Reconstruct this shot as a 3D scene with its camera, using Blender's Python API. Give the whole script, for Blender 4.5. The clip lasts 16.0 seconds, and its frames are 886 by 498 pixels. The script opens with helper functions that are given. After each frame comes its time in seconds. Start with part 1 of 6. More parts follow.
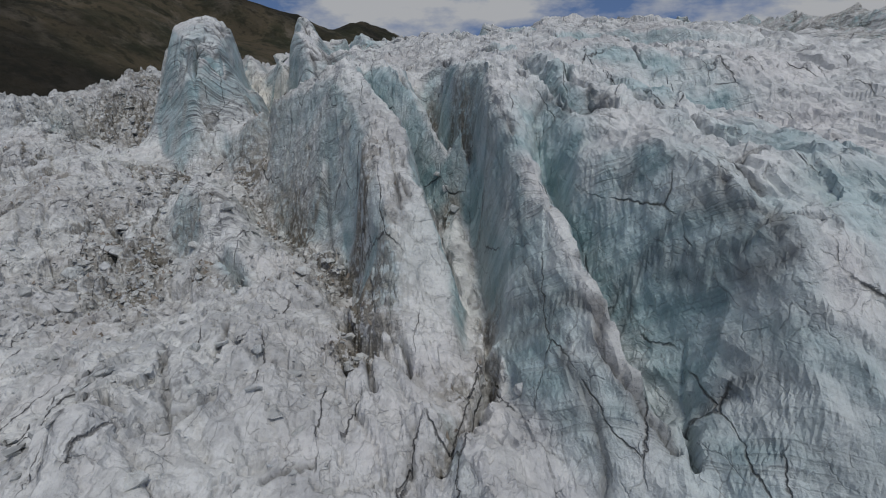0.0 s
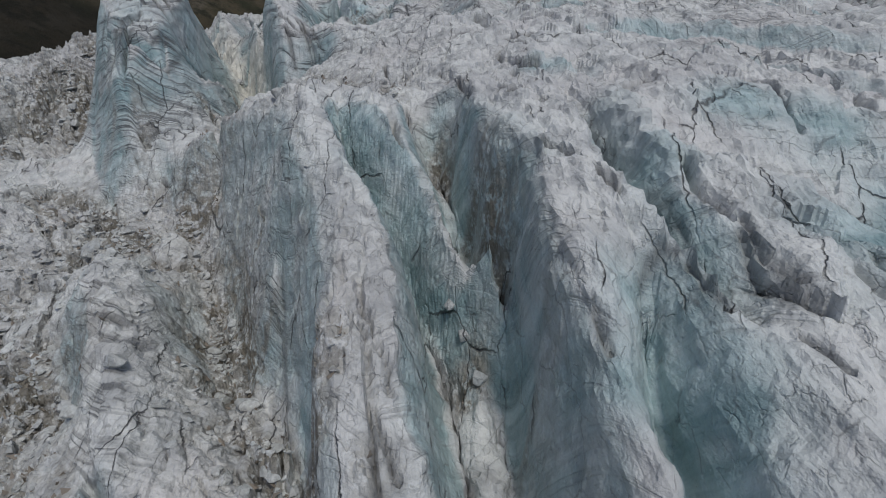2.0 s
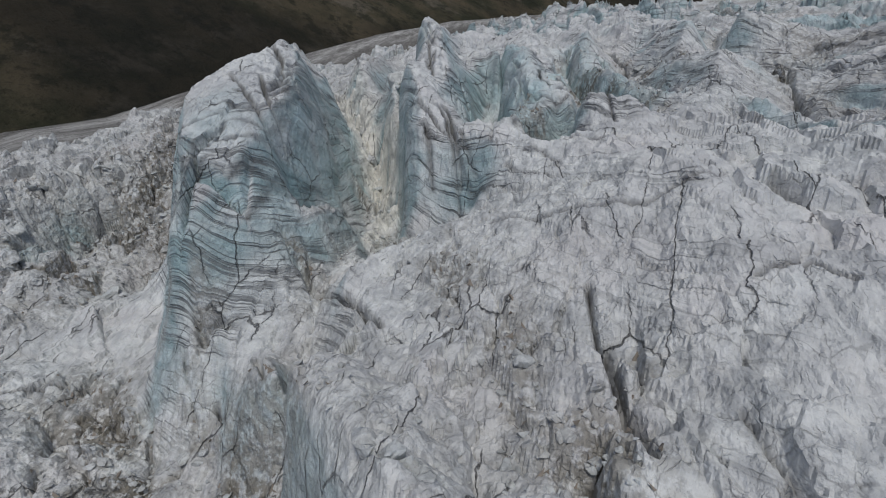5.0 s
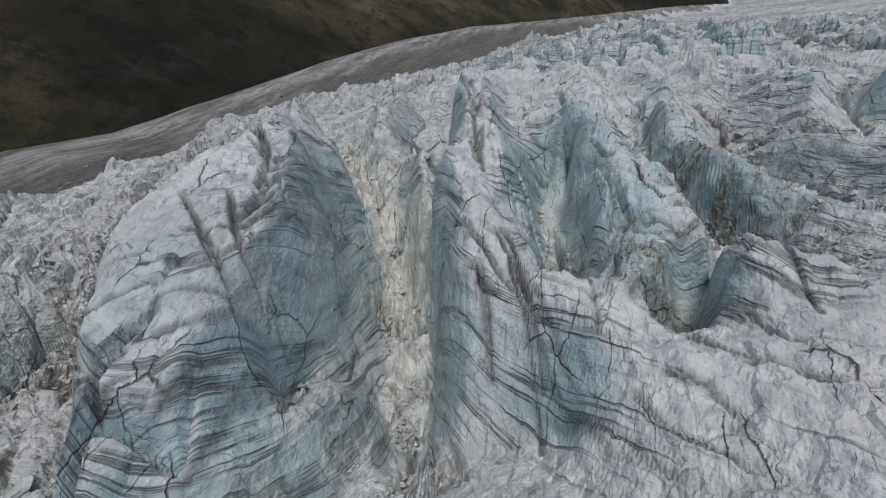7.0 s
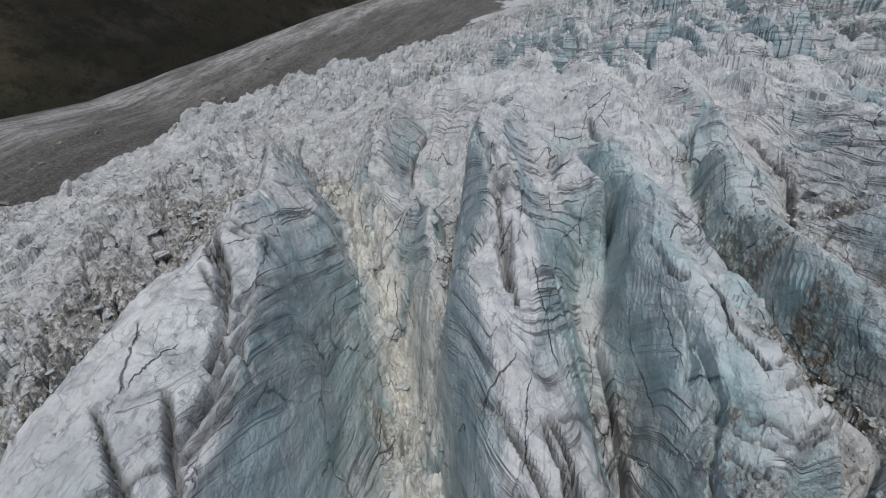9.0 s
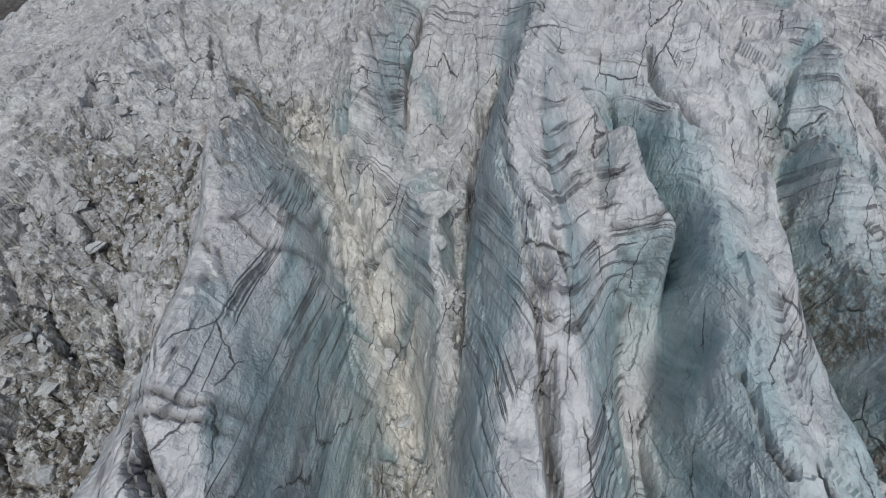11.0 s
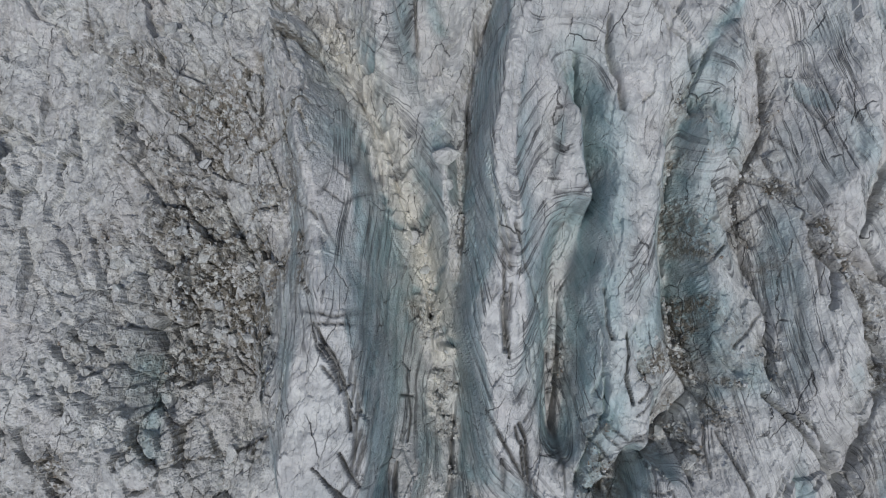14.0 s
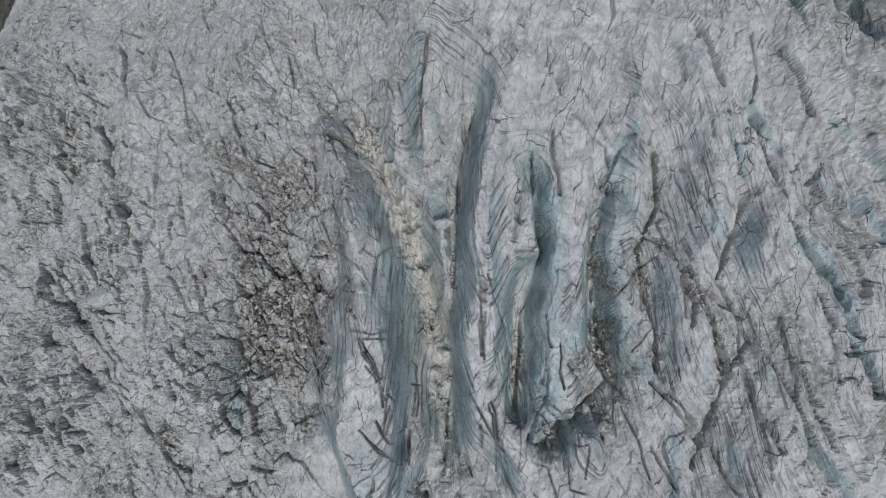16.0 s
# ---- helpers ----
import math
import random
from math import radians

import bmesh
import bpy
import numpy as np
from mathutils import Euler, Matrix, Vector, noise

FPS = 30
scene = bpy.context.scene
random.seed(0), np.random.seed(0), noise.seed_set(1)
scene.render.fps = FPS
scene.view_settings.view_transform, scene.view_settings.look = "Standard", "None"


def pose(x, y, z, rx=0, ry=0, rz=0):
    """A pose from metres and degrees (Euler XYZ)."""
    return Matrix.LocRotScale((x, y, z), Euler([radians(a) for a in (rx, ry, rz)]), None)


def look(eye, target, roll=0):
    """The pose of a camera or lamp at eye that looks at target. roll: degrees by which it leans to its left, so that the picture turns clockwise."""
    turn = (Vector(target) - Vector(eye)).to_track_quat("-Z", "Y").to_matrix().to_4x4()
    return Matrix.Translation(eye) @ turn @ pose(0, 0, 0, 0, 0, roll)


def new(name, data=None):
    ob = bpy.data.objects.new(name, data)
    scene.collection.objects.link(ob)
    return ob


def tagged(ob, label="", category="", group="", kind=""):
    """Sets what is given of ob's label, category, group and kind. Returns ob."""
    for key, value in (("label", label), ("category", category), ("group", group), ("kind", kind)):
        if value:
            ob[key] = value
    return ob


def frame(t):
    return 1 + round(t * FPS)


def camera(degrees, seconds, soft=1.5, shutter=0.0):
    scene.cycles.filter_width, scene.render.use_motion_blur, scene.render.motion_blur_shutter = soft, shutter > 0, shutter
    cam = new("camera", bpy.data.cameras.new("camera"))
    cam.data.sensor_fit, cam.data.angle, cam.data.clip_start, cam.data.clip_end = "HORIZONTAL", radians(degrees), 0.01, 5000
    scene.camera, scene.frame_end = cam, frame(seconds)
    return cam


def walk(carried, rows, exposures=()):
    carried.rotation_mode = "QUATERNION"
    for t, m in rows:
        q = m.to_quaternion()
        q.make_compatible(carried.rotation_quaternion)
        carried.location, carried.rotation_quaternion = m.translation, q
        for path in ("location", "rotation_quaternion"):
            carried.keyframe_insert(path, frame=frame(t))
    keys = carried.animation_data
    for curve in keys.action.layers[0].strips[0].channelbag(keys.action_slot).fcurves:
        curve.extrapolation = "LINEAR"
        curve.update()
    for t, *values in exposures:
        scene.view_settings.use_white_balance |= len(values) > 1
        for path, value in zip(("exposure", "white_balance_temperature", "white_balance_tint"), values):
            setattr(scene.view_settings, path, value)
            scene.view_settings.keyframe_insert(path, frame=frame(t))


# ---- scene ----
cam = camera(79.2, 16.0, 1.1)
# seconds, eye x y z, turn about x y z
ROWS = [
    (0, 0.04, 0.06, 19.96, 74.02, 0.51, 0.09),
    (0.1, 0.10, 0.76, 20.26, 73.00, 0.70, 0.27),
    (0.3, -0.06, 2.45, 20.95, 70.52, 0.62, 0.22),
    (0.5, -0.25, 4.13, 21.64, 68.36, 0.44, -0.04),
    (1, -0.24, 8.72, 23.52, 67.62, 0.51, -0.08),
    (1.5, -0.23, 13.11, 24.87, 67.54, 0.52, -0.09),
    (2, -0.39, 17.99, 26.24, 67.34, 0.52, 0.92),
    (2.5, -0.80, 22.26, 27.47, 67.25, 0.70, 4.95),
    (3, -1.46, 26.70, 28.76, 67.28, 0.86, 9.18),
    (3.5, -2.25, 30.96, 30.06, 67.17, 1.05, 11.56),
    (4, -3.32, 35.33, 31.59, 66.93, 1.32, 13.32),
    (6.5, -11.53, 56.66, 36.89, 67.25, 1.76, 18.00),
    (7, -13.53, 60.82, 38.30, 67.16, 1.75, 17.82),
    (7.5, -15.06, 64.02, 39.63, 67.07, 1.75, 17.64),
    (8, -16.51, 66.67, 41.14, 66.93, 1.73, 17.47),
    (8.5, -17.44, 69.09, 42.56, 65.22, 1.68, 17.35),
    (9, -18.38, 72.33, 44.24, 62.14, 1.68, 17.20),
    (11.5, -25.78, 91.45, 53.05, 33.22, 0.99, 16.04),
    (12, -26.77, 92.90, 55.42, 27.00, 0.71, 15.74),
    (12.5, -26.90, 93.31, 58.20, 21.23, 0.50, 15.64),
    (13, -27.04, 93.66, 62.50, 15.47, 0.31, 15.53),
    (13.5, -27.37, 94.17, 68.51, 14.71, 0.17, 15.43),
    (14, -27.72, 94.33, 75.08, 9.81, -0.20, 15.34),
    (14.5, -27.98, 94.72, 81.13, 9.18, -0.39, 15.29),
    (15, -28.32, 95.22, 87.65, 9.08, -0.58, 15.23),
    (15.5, -28.69, 95.52, 93.61, 9.09, -0.79, 15.17),
    (16, -29.05, 96.03, 100.06, 8.98, -0.95, 15.11),
]
walk(cam, [(t, pose(x, y, z, rx, ry, rz)) for t, x, y, z, rx, ry, rz in ROWS], [(0, 0.06, 6400, 10), (5, 0.12, 6400, 10), (10, 0.28, 6400, 10), (16, 0.15, 6400, 10)])

# ---- sky and sun ----
SUN_ELEVATION, SUN_TURN = 60.0, 155.0  # degrees; turn clockwise from +y
world = bpy.data.worlds.new("sky")
scene.world = world
world.use_nodes = True
wn, wl = world.node_tree.nodes, world.node_tree.links
wn.clear()
w_out, w_bg = wn.new("ShaderNodeOutputWorld"), wn.new("ShaderNodeBackground")
w_sky = wn.new("ShaderNodeTexSky")
w_sky.sky_type, w_sky.sun_disc = "NISHITA", False
w_sky.sun_elevation, w_sky.sun_rotation = radians(SUN_ELEVATION), radians(SUN_TURN)
w_sky.altitude, w_sky.dust_density, w_sky.air_density = 3500, 0.1, 0.75
w_lift, w_unit = wn.new("ShaderNodeVectorMath"), wn.new("ShaderNodeVectorMath")
w_lift.operation, w_unit.operation = "ADD", "NORMALIZE"
w_lift.inputs[1].default_value = (0, 0, 0.32)  # thin mountain air: deep blue down to the skyline
w_co, w_noise, w_ramp = wn.new("ShaderNodeTexCoord"), wn.new("ShaderNodeTexNoise"), wn.new("ShaderNodeValToRGB")
w_map = wn.new("ShaderNodeMapping")
w_map.inputs["Scale"].default_value = (2.0, 2.0, 5.0)
w_map.inputs["Location"].default_value = (0.35, 0.1, 0.2)
w_noise.inputs["Scale"].default_value, w_noise.inputs["Detail"].default_value = 2.2, 9.0
w_noise.inputs["Roughness"].default_value = 0.58
w_ramp.color_ramp.elements[0].position, w_ramp.color_ramp.elements[1].position = 0.44, 0.59
w_mix = wn.new("ShaderNodeMix")
w_mix.data_type = "RGBA"
w_mix.inputs["B"].default_value = (3.1, 3.15, 3.25, 1)  # cloud
wl.new(w_co.outputs["Generated"], w_lift.inputs[0])
wl.new(w_lift.outputs["Vector"], w_unit.inputs[0])
wl.new(w_unit.outputs["Vector"], w_sky.inputs["Vector"])
wl.new(w_co.outputs["Generated"], w_map.inputs["Vector"])
wl.new(w_map.outputs["Vector"], w_noise.inputs["Vector"])
wl.new(w_noise.outputs["Fac"], w_ramp.inputs["Fac"])
wl.new(w_ramp.outputs["Color"], w_mix.inputs["Factor"])
wl.new(w_sky.outputs["Color"], w_mix.inputs["A"])
wl.new(w_mix.outputs["Result"], w_bg.inputs["Color"])
w_bg.inputs["Strength"].default_value = 0.118
wl.new(w_bg.outputs["Background"], w_out.inputs["Surface"])

sun = new("sun", bpy.data.lights.new("sun", "SUN"))
sun.data.energy, sun.data.angle, sun.data.color = 1.6, radians(12), (1.0, 0.96, 0.90)
a, e = radians(SUN_TURN), radians(SUN_ELEVATION)
sun.matrix_world = look((0, 0, 300), (0 - math.sin(a) * math.cos(e) * 100, 0 - math.cos(a) * math.cos(e) * 100, 300 - math.sin(e) * 100))


# ---- materials ----
class Nodes:
    """A small writer of node trees."""

    def __init__(self, name):
        self.m = bpy.data.materials.new(name)
        self.m.use_nodes = True
        self.t = self.m.node_tree
        self.t.nodes.clear()
        self.out = self.t.nodes.new("ShaderNodeOutputMaterial")
        self.b = self.t.nodes.new("ShaderNodeBsdfPrincipled")
        self.t.links.new(self.b.outputs[0], self.out.inputs["Surface"])

    def put(self, socket, value):
        if isinstance(value, bpy.types.NodeSocket):
            self.t.links.new(value, socket)
        else:
            socket.default_value = value

    def place(self, scale=(1, 1, 1), warp=None, tilt=None):
        g = self.t.nodes.new("ShaderNodeNewGeometry").outputs["Position"]
        if warp:
            g = self.vec("ADD", g, warp)
        m = self.t.nodes.new("ShaderNodeMapping")
        self.put(m.inputs["Vector"], g)
        m.inputs["Scale"].default_value = scale
        if tilt:
            m.inputs["Rotation"].default_value = (*tilt, 0)[:3]
        return m.outputs["Vector"]

    def vec(self, op, a, b):
        n = self.t.nodes.new("ShaderNodeVectorMath")
        n.operation = op
        self.put(n.inputs[0], a)
        self.put(n.inputs[1], b)
        return n.outputs["Vector"]

    def noise(self, vector, scale, detail=4.0, rough=0.55, out="Fac", distort=0.0):
        n = self.t.nodes.new("ShaderNodeTexNoise")
        self.put(n.inputs["Vector"], vector)
        n.inputs["Scale"].default_value, n.inputs["Detail"].default_value = scale, detail
        n.inputs["Roughness"].default_value, n.inputs["Distortion"].default_value = rough, distort
        return n.outputs[out]

    def cells(self, vector, scale, feature="F1", out="Distance"):
        n = self.t.nodes.new("ShaderNodeTexVoronoi")
        n.feature = feature
        self.put(n.inputs["Vector"], vector)
        n.inputs["Scale"].default_value = scale
        return n.outputs[out]

    def math(self, op, a, b=0.0, clamp=False):
        n = self.t.nodes.new("ShaderNodeMath")
        n.operation, n.use_clamp = op, clamp
        self.put(n.inputs[0], a)
        self.put(n.inputs[1], b)
        return n.outputs[0]

    def span(self, v, a, b, lo=0.0, hi=1.0):
        n = self.t.nodes.new("ShaderNodeMapRange")
        n.interpolation_type = "SMOOTHSTEP"
        self.put(n.inputs["Value"], v)
        for key, x in (("From Min", a), ("From Max", b), ("To Min", lo), ("To Max", hi)):
            n.inputs[key].default_value = x
        return n.outputs["Result"]

    def mix(self, f, a, b):
        n = self.t.nodes.new("ShaderNodeMix")
        n.data_type = "RGBA"
        self.put(n.inputs["Factor"], f)
        self.put(n.inputs["A"], a if isinstance(a, bpy.types.NodeSocket) else (*a, 1))
        self.put(n.inputs["B"], b if isinstance(b, bpy.types.NodeSocket) else (*b, 1))
        return n.outputs["Result"]

    def attribute(self, name, out="Color"):
        n = self.t.nodes.new("ShaderNodeAttribute")
        n.attribute_name = name
        return n.outputs[out]

    def split(self, v):
        n = self.t.nodes.new("ShaderNodeSeparateColor")
        self.put(n.inputs[0], v)
        return n.outputs

    def join(self, x, y, z):
        n = self.t.nodes.new("ShaderNodeCombineXYZ")
        for socket, value in zip(n.inputs, (x, y, z)):
            self.put(socket, value)
        return n.outputs[0]

    def axes(self, v):
        n = self.t.nodes.new("ShaderNodeSeparateXYZ")
        self.put(n.inputs[0], v)
        return n.outputs

    def bump(self, height, strength, distance, under=None):
        n = self.t.nodes.new("ShaderNodeBump")
        self.put(n.inputs["Height"], height)
        n.inputs["Strength"].default_value, n.inputs["Distance"].default_value = strength, distance
        if under:
            self.put(n.inputs["Normal"], under)
        return n.outputs["Normal"]

    def done(self, colour, rough, normal=None, specular=0.3):
        self.put(self.b.inputs["Base Color"], colour if isinstance(colour, bpy.types.NodeSocket) else (*colour, 1))
        self.put(self.b.inputs["Roughness"], rough)
        self.b.inputs["Specular IOR Level"].default_value = specular
        if normal:
            self.put(self.b.inputs["Normal"], normal)
        return self.m


def make_ice(name, attributes=True, dirty=0.0):
    """Weathered glacier ice: white crust, blue broken faces, thin dark layers, cracks and brown grit."""
    n = Nodes(name)
    p = n.place()
    px, py, pz = n.axes(p)[:3]
    if attributes:
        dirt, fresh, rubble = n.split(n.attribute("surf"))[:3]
        steep, level = n.attribute("bands", "Fac"), n.attribute("strata", "Fac")
    else:
        dirt, fresh, rubble = dirty, 0.15, 0.5
        steep, level = 0.1, pz
    rough_bits = n.math("ADD", n.math("MULTIPLY", rubble, 0.75), 0.25)
    big = n.noise(p, 0.09, 4)
    mid = n.noise(p, 0.55, 7, 0.62)
    fine = n.noise(p, 5.0, 4, 0.6)
    # crust: white, grey where it is wet, faintly rosy where old snow lingers
    crust = n.mix(n.span(mid, 0.36, 0.60), (0.485, 0.500, 0.505), (0.735, 0.75, 0.738))
    crust = n.mix(n.span(big, 0.36, 0.68, 0.0, 0.5), crust, (0.50, 0.495, 0.50))
    crust = n.mix(n.span(n.noise(p, 0.16, 5, 0.6), 0.48, 0.66, 0.0, 0.5), crust, (0.69, 0.672, 0.665))
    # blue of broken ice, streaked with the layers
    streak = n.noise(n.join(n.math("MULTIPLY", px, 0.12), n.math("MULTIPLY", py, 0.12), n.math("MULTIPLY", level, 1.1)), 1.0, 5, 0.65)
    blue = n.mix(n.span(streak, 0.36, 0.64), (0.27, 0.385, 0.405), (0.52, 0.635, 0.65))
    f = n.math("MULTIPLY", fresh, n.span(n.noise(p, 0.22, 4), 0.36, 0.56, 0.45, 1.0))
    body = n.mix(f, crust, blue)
    if attributes:
        body = n.mix(n.math("MULTIPLY", n.attribute("surf", "Alpha"), 0.95), body, n.mix(n.span(mid, 0.35, 0.65), (0.68, 0.665, 0.61), (0.83, 0.82, 0.76)))
    # layers: thin dark lines that follow the lie of the ice
    thin = n.join(n.math("MULTIPLY", px, 0.022), n.math("MULTIPLY", py, 0.022), n.math("MULTIPLY", level, 0.85))
    lines = n.noise(thin, 1.0, 4.0, 0.62)
    lines = n.span(n.math("ABSOLUTE", n.math("SUBTRACT", lines, 0.5)), 0.0, 0.035, 1.0, 0.0)
    faint = n.noise(n.join(n.math("MULTIPLY", px, 0.09), n.math("MULTIPLY", py, 0.09), n.math("MULTIPLY", level, 3.6)), 1.0, 4, 0.62)
    faint = n.span(faint, 0.55, 0.66)
    fade = n.span(n.noise(p, 0.33, 4, 0.6), 0.36, 0.55, 0.25, 1.0)
    lines = n.math("MULTIPLY", n.math("MULTIPLY", lines, steep), fade)
    body = n.mix(n.math("MULTIPLY", n.math("MULTIPLY", faint, steep), 0.5), body, (0.25, 0.265, 0.275))
    body = n.mix(n.math("MULTIPLY", lines, 0.82), body, (0.085, 0.09, 0.095))
    if attributes:
        body = n.mix(n.math("MULTIPLY", n.attribute("seams", "Fac"), 0.75), body, (0.08, 0.082, 0.085))
    # brown grit in hollows of the rubble and on its ledges; in cracks also their shade
    grit = n.math("ADD", n.math("MULTIPLY", dirt, 1.15), n.math("MULTIPLY", rubble, 0.12))
    grit = n.math("MULTIPLY", grit, n.span(n.noise(p, 1.6, 7, 0.7), 0.40, 0.54))
    body = n.mix(n.math("MULTIPLY", grit, 0.85, True), body, n.mix(fine, (0.10, 0.092, 0.073), (0.31, 0.285, 0.235)))
    # cracks: long ones with the flow, and a net of hair cracks
    bent = n.vec("MULTIPLY", n.noise(p, 0.6, 5, 0.6, "Color"), (0.9, 1.3, 1.2))
    crack = n.span(n.cells(n.place((0.42, 0.09, 0.16), bent, (0, 0, radians(-24))), 1.0, "DISTANCE_TO_EDGE"), 0.0, 0.014, 1.0, 0.0)
    crack = n.math("MULTIPLY", crack, n.span(n.noise(p, 0.2, 3), 0.47, 0.57))
    hair = n.span(n.cells(n.place((0.8, 0.28, 0.4), bent, (0, 0, radians(-30))), 1.0, "DISTANCE_TO_EDGE"), 0.0, 0.022, 1.0, 0.0)
    hair = n.math("MULTIPLY", hair, n.span(n.noise(p, 0.45, 4, 0.6), 0.45, 0.58))
    net = n.span(n.cells(n.place((1.5, 1.1, 1.3), bent), 1.0, "DISTANCE_TO_EDGE"), 0.0, 0.05, 1.0, 0.0)
    net = n.math("MULTIPLY", net, n.span(n.noise(p, 0.8, 5, 0.65), 0.48, 0.62))
    body = n.mix(n.math("MULTIPLY", crack, 0.8), body, (0.06, 0.06, 0.06))
    body = n.mix(n.math("MULTIPLY", hair, 0.48), body, (0.10, 0.10, 0.10))
    body = n.mix(n.math("MULTIPLY", net, 0.22), body, (0.15, 0.15, 0.155))
    # specks
    body = n.mix(n.math("MULTIPLY", n.span(n.noise(p, 2.6, 8, 0.75), 0.40, 0.49, 0.42, 0.0), rough_bits), body, (0.19, 0.19, 0.195))
    body = n.mix(n.span(n.noise(p, 7.0, 5, 0.75), 0.62, 0.70, 0.0, 0.55), body, (0.14, 0.13, 0.125))
    h = n.math("ADD", n.math("MULTIPLY", n.noise(n.place((1.2, 0.6, 0.8)), 1.7, 7, 0.6), 0.7), n.math("MULTIPLY", fine, 0.2))
    chip = n.cells(n.vec("ADD", p, n.vec("MULTIPLY", n.noise(p, 1.5, 4, 0.6, "Color"), (0.5, 0.5, 0.5))), 1.1)
    h = n.math("ADD", h, n.math("MULTIPLY", n.math("MULTIPLY", chip, 0.8), rough_bits))
    h = n.math("ADD", h, n.math("MULTIPLY", n.math("MULTIPLY", n.cells(p, 4.0), 0.22), rough_bits))
    h = n.math("SUBTRACT", h, n.math("MULTIPLY", crack, 0.5))
    h = n.math("SUBTRACT", h, n.math("MULTIPLY", net, 0.12))
    h = n.math("SUBTRACT", h, n.math("MULTIPLY", lines, 0.3))
    h = n.math("ADD", h, n.math("MULTIPLY", n.math("MULTIPLY", streak, steep), 0.5))
    return n.done(body, n.span(f, 0.0, 1.0, 0.62, 0.42), n.bump(h, 0.85, 0.42), 0.28)


def make_moraine():
    n = Nodes("moraine_debris")
    p = n.place()
    streak = n.noise(n.place((0.10, 0.014, 0.10), None, (0, 0, radians(12))), 1.0, 7, 0.68)
    body = n.mix(n.span(streak, 0.38, 0.62), (0.17, 0.163, 0.15), (0.56, 0.55, 0.525))
    body = n.mix(n.span(n.noise(n.place((0.5, 0.05, 0.5), None, (0, 0, radians(12))), 1.0, 8, 0.75), 0.42, 0.58, 0.6, 0.0), body, (0.085, 0.08, 0.072))
    body = n.mix(n.span(n.attribute("surf", "Fac"), 0.0, 1.0, 0.0, 0.75), body, (0.085, 0.078, 0.066))
    body = n.mix(n.span(n.noise(p, 0.8, 8, 0.78), 0.46, 0.62, 0.0, 0.6), body, (0.30, 0.29, 0.27))
    body = n.mix(n.span(n.noise(p, 0.35, 8, 0.8), 0.36, 0.46, 0.7, 0.0), body, (0.055, 0.052, 0.046))
    return n.done(body, 0.9, n.bump(n.noise(p, 0.6, 9, 0.75), 1.0, 1.6))


def make_slope():
    n = Nodes("mountain_slope")
    p = n.place()
    a = n.noise(p, 0.011, 8, 0.65)
    b = n.noise(n.place((0.02, 0.02, 0.005)), 1.0, 8, 0.7)
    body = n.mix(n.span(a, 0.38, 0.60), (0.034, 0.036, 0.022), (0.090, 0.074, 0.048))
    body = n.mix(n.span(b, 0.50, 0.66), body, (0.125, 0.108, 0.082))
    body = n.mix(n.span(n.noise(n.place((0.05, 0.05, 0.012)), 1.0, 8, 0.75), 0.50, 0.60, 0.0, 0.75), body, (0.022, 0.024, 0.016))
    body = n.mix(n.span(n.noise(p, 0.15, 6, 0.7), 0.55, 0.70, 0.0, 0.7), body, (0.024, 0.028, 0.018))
    # broad near-black patches: cloud shadow put into the slope's colour
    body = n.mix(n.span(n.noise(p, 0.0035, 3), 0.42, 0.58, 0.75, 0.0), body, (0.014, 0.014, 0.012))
    return n.done(body, 0.95, n.bump(n.noise(p, 0.05, 9, 0.7), 1.0, 8.0), 0.1)


def make_stone():
    n = Nodes("boulder_stone")
    p = n.place()
    tone = n.t.nodes.new("ShaderNodeObjectInfo").outputs["Random"]
    body = n.mix(n.noise(p, 1.5, 6, 0.65), (0.10, 0.09, 0.08), (0.30, 0.28, 0.26))
    body = n.mix(n.math("MULTIPLY", tone, 0.5), body, (0.34, 0.28, 0.21))
    return n.done(body, 0.9, n.bump(n.noise(p, 4.0, 6), 0.8, 0.1))


ICE = make_ice("glacier_ice")
BLOCK_ICE = make_ice("block_ice", False, 0.25)
MORAINE = make_moraine()
SLOPE = make_slope()
STONE = make_stone()


# ---- noise on arrays ----
TABLE = np.random.RandomState(5).rand(65536).astype(np.float32)


def hashed(i, j, k=0, salt=0):
    h = (i * 73856093) ^ (j * 19349663) ^ (k * 83492791) ^ (salt * 2654435 + 12345)
    return TABLE[(h ^ (h >> 16)) & 0xFFFF]


def eased(q):
    return q * q * (3 - 2 * q)


def value2(x, y, salt=0):
    """Smooth noise in the plane from -1 to 1."""
    i, j = np.floor(x), np.floor(y)
    u, v = eased(x - i), eased(y - j)
    i, j = i.astype(np.int32), j.astype(np.int32)
    low = hashed(i, j, 0, salt) * (1 - u) + hashed(i + 1, j, 0, salt) * u
    high = hashed(i, j + 1, 0, salt) * (1 - u) + hashed(i + 1, j + 1, 0, salt) * u
    return (low * (1 - v) + high * v) * 2 - 1


def value3(x, y, z, salt=0):
    """Smooth noise in space from -1 to 1."""
    k = np.floor(z)
    w = eased(z - k)
    k = k.astype(np.int32)
    i, j = np.floor(x), np.floor(y)
    u, v = eased(x - i), eased(y - j)
    i, j = i.astype(np.int32), j.astype(np.int32)
    total = 0.0
    for c in (0, 1):
        low = hashed(i, j, k + c, salt) * (1 - u) + hashed(i + 1, j, k + c, salt) * u
        high = hashed(i, j + 1, k + c, salt) * (1 - u) + hashed(i + 1, j + 1, k + c, salt) * u
        total = total + (low * (1 - v) + high * v) * (w if c else 1 - w)
    return total * 2 - 1


